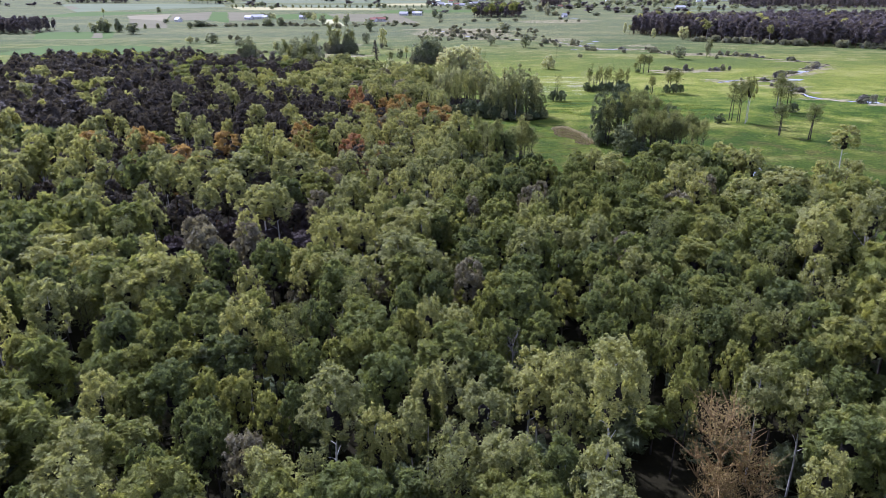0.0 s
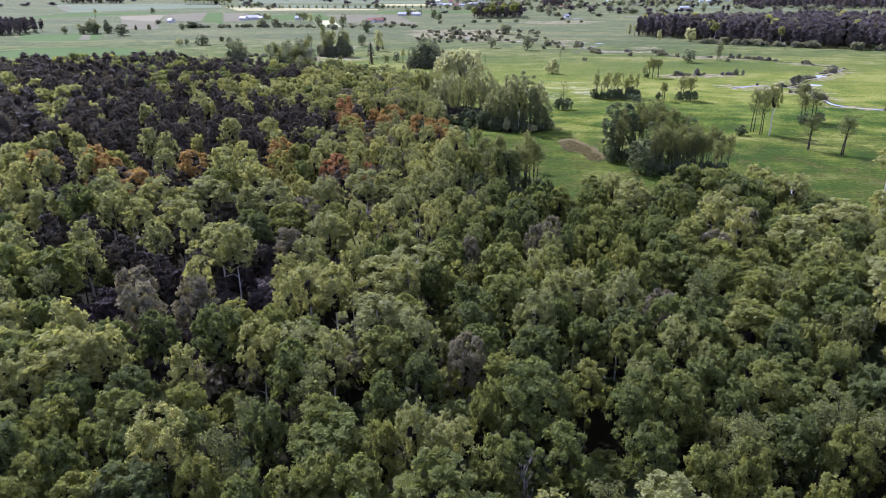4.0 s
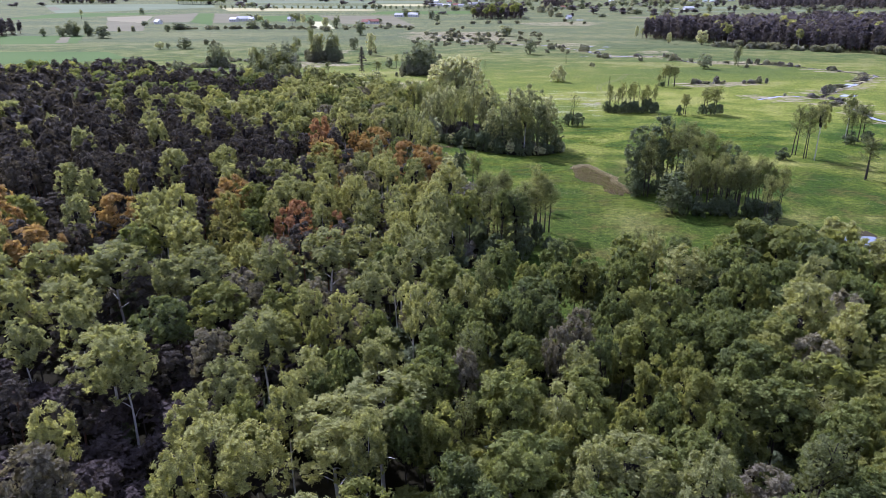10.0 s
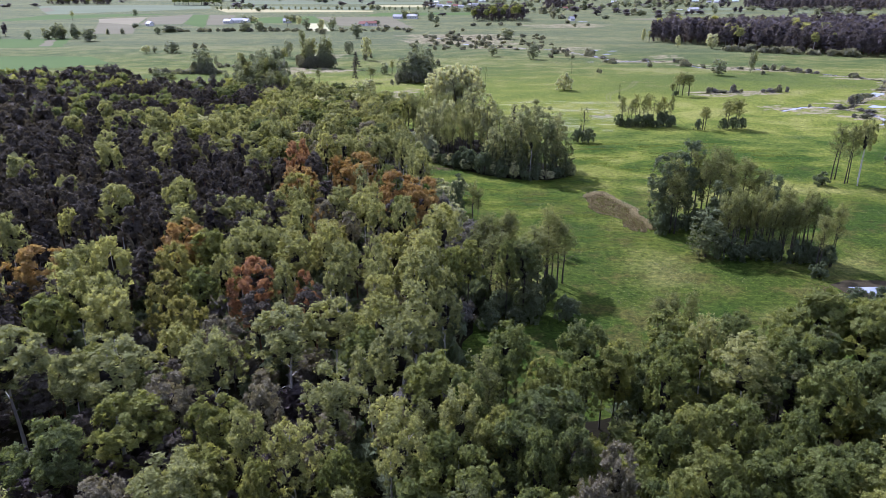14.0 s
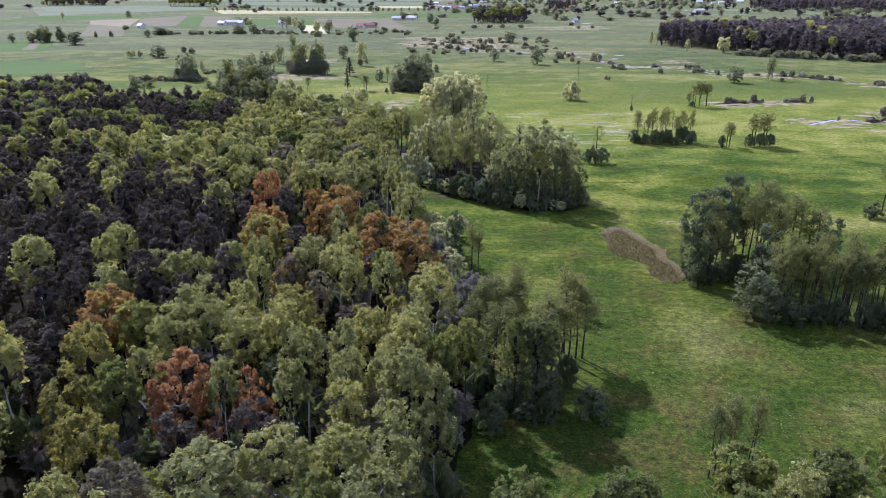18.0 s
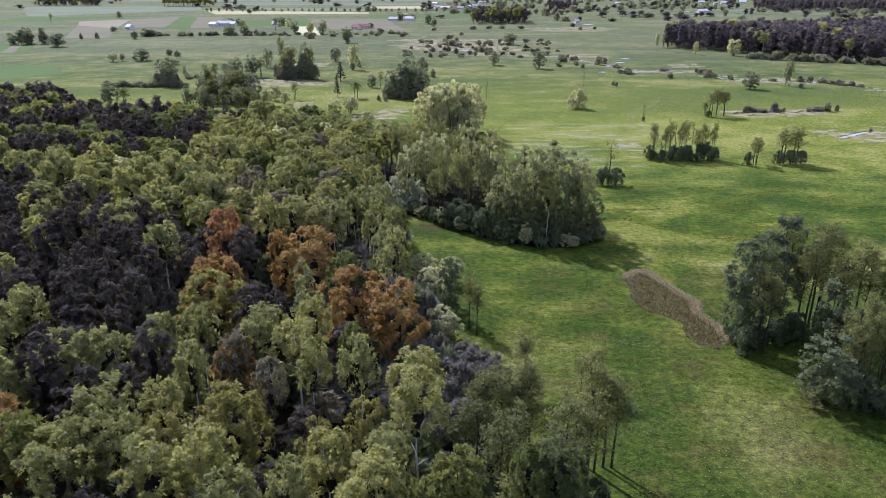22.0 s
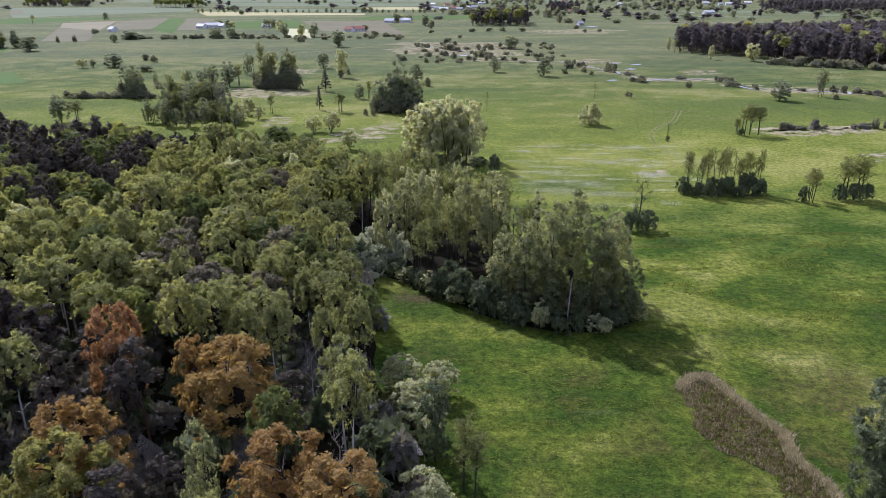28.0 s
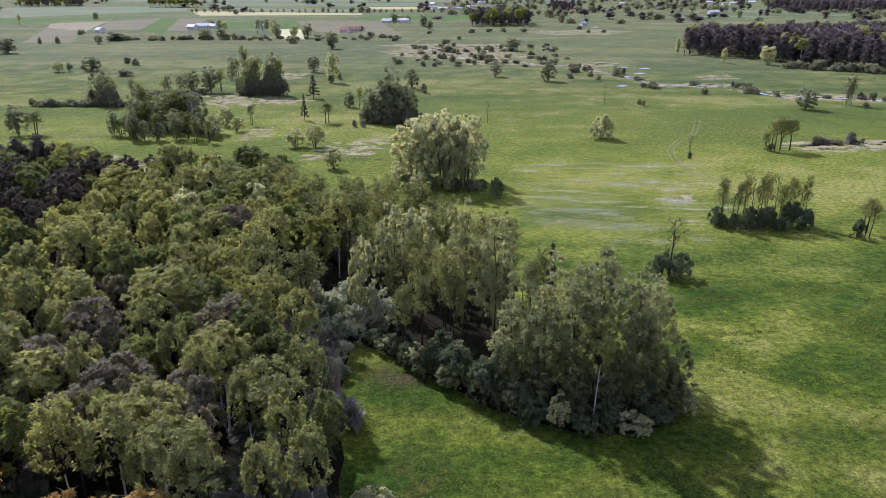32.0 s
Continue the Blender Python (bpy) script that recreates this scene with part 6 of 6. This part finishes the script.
REED_BED = [(27.1, 252.7), (29.4, 255.4), (31.7, 255.8), (33.1, 252.0), (34.7, 247.0), (36.8, 242.8), (35.9, 238.6), (37.5, 234.6), (38.2, 228.9), (35.9, 226.5), (33.5, 227.8), (32.1, 230.4), (32.8, 235.0), (30.3, 238.1), (27.9, 239.4), (26.5, 243.4)]
core = [(x * 0.86 + 32.7 * 0.14, y * 0.86 + 240.5 * 0.14) for x, y in REED_BED]
blades("sedge", 5000, in_poly(core), 0.34, 0.07, GRASS_BLADE, "green sedge pushing up among the reeds", "reeds", 13)
blades("reed_bed", 24000, clumpy(REED_BED), 0.4, 0.075, REED, "tongue of dry pinkish brown reeds in the meadow", "reeds", 3)
blades("meadow_tufts", 30000, in_poly([(-14, 166), (78, 166), (78, 300), (28, 300), (28, 262), (-14, 280)]), 0.05, 0.09, GRASS_BLADE, "tufts of fresh meadow grass", "grass", 4)


def rim_of(poly, part_of):
    """Places along the outline of a bed, thick in tufts."""
    def where(g, count):
        ring = poly[:part_of]
        k = g.integers(0, len(ring) - 1, count)
        a, b = np.array(ring)[k], np.array(ring)[k + 1]
        p = a + (b - a) * g.random((count, 1)) + g.normal(size=(count, 2)) * 0.38
        return np.c_[p, np.zeros(count)]
    return where


blades("reed_rim", 9000, rim_of(REED_BED, 9), 0.5, 0.075, PALE_REED, "pale taller reeds round the edge of the reed bed", "reeds", 14)
blades("reed_litter", 4200, in_poly(core), 0.3, 0.13, DEAD_BLADE, "dark brown tussocks between the dry reeds", "reeds", 15)


def ridges(poly):
    """Rank tufts in bent rows, as flood water leaves them."""
    base = in_poly(poly)

    def where(g, count):
        p = base(g, count)
        keep = [noise.noise(Vector(((x + 0.35 * y) * 0.07, (y - 0.12 * x) * 0.42, 7.0))) + 0.45 * noise.noise(Vector((x * 0.5, y * 1.3, 2.0))) > 0.2 for x, y, _ in p]
        return p[np.array(keep)]
    return where


blades("rank_grass", 60000, ridges([(26, 302), (40, 318), (84, 322), (100, 300), (84, 274), (54, 272), (34, 284)]), 0.16, 0.17, GRASS_BLADE, "rank deep green grass lying in ridges", "grass", 16)
blades("rank_grass", 50000, ridges([(-4, 206), (22, 212), (38, 222), (26, 250), (10, 262), (-6, 262)]), 0.1, 0.15, GRASS_BLADE, "rank deep green grass lying in ridges", "grass", 17)
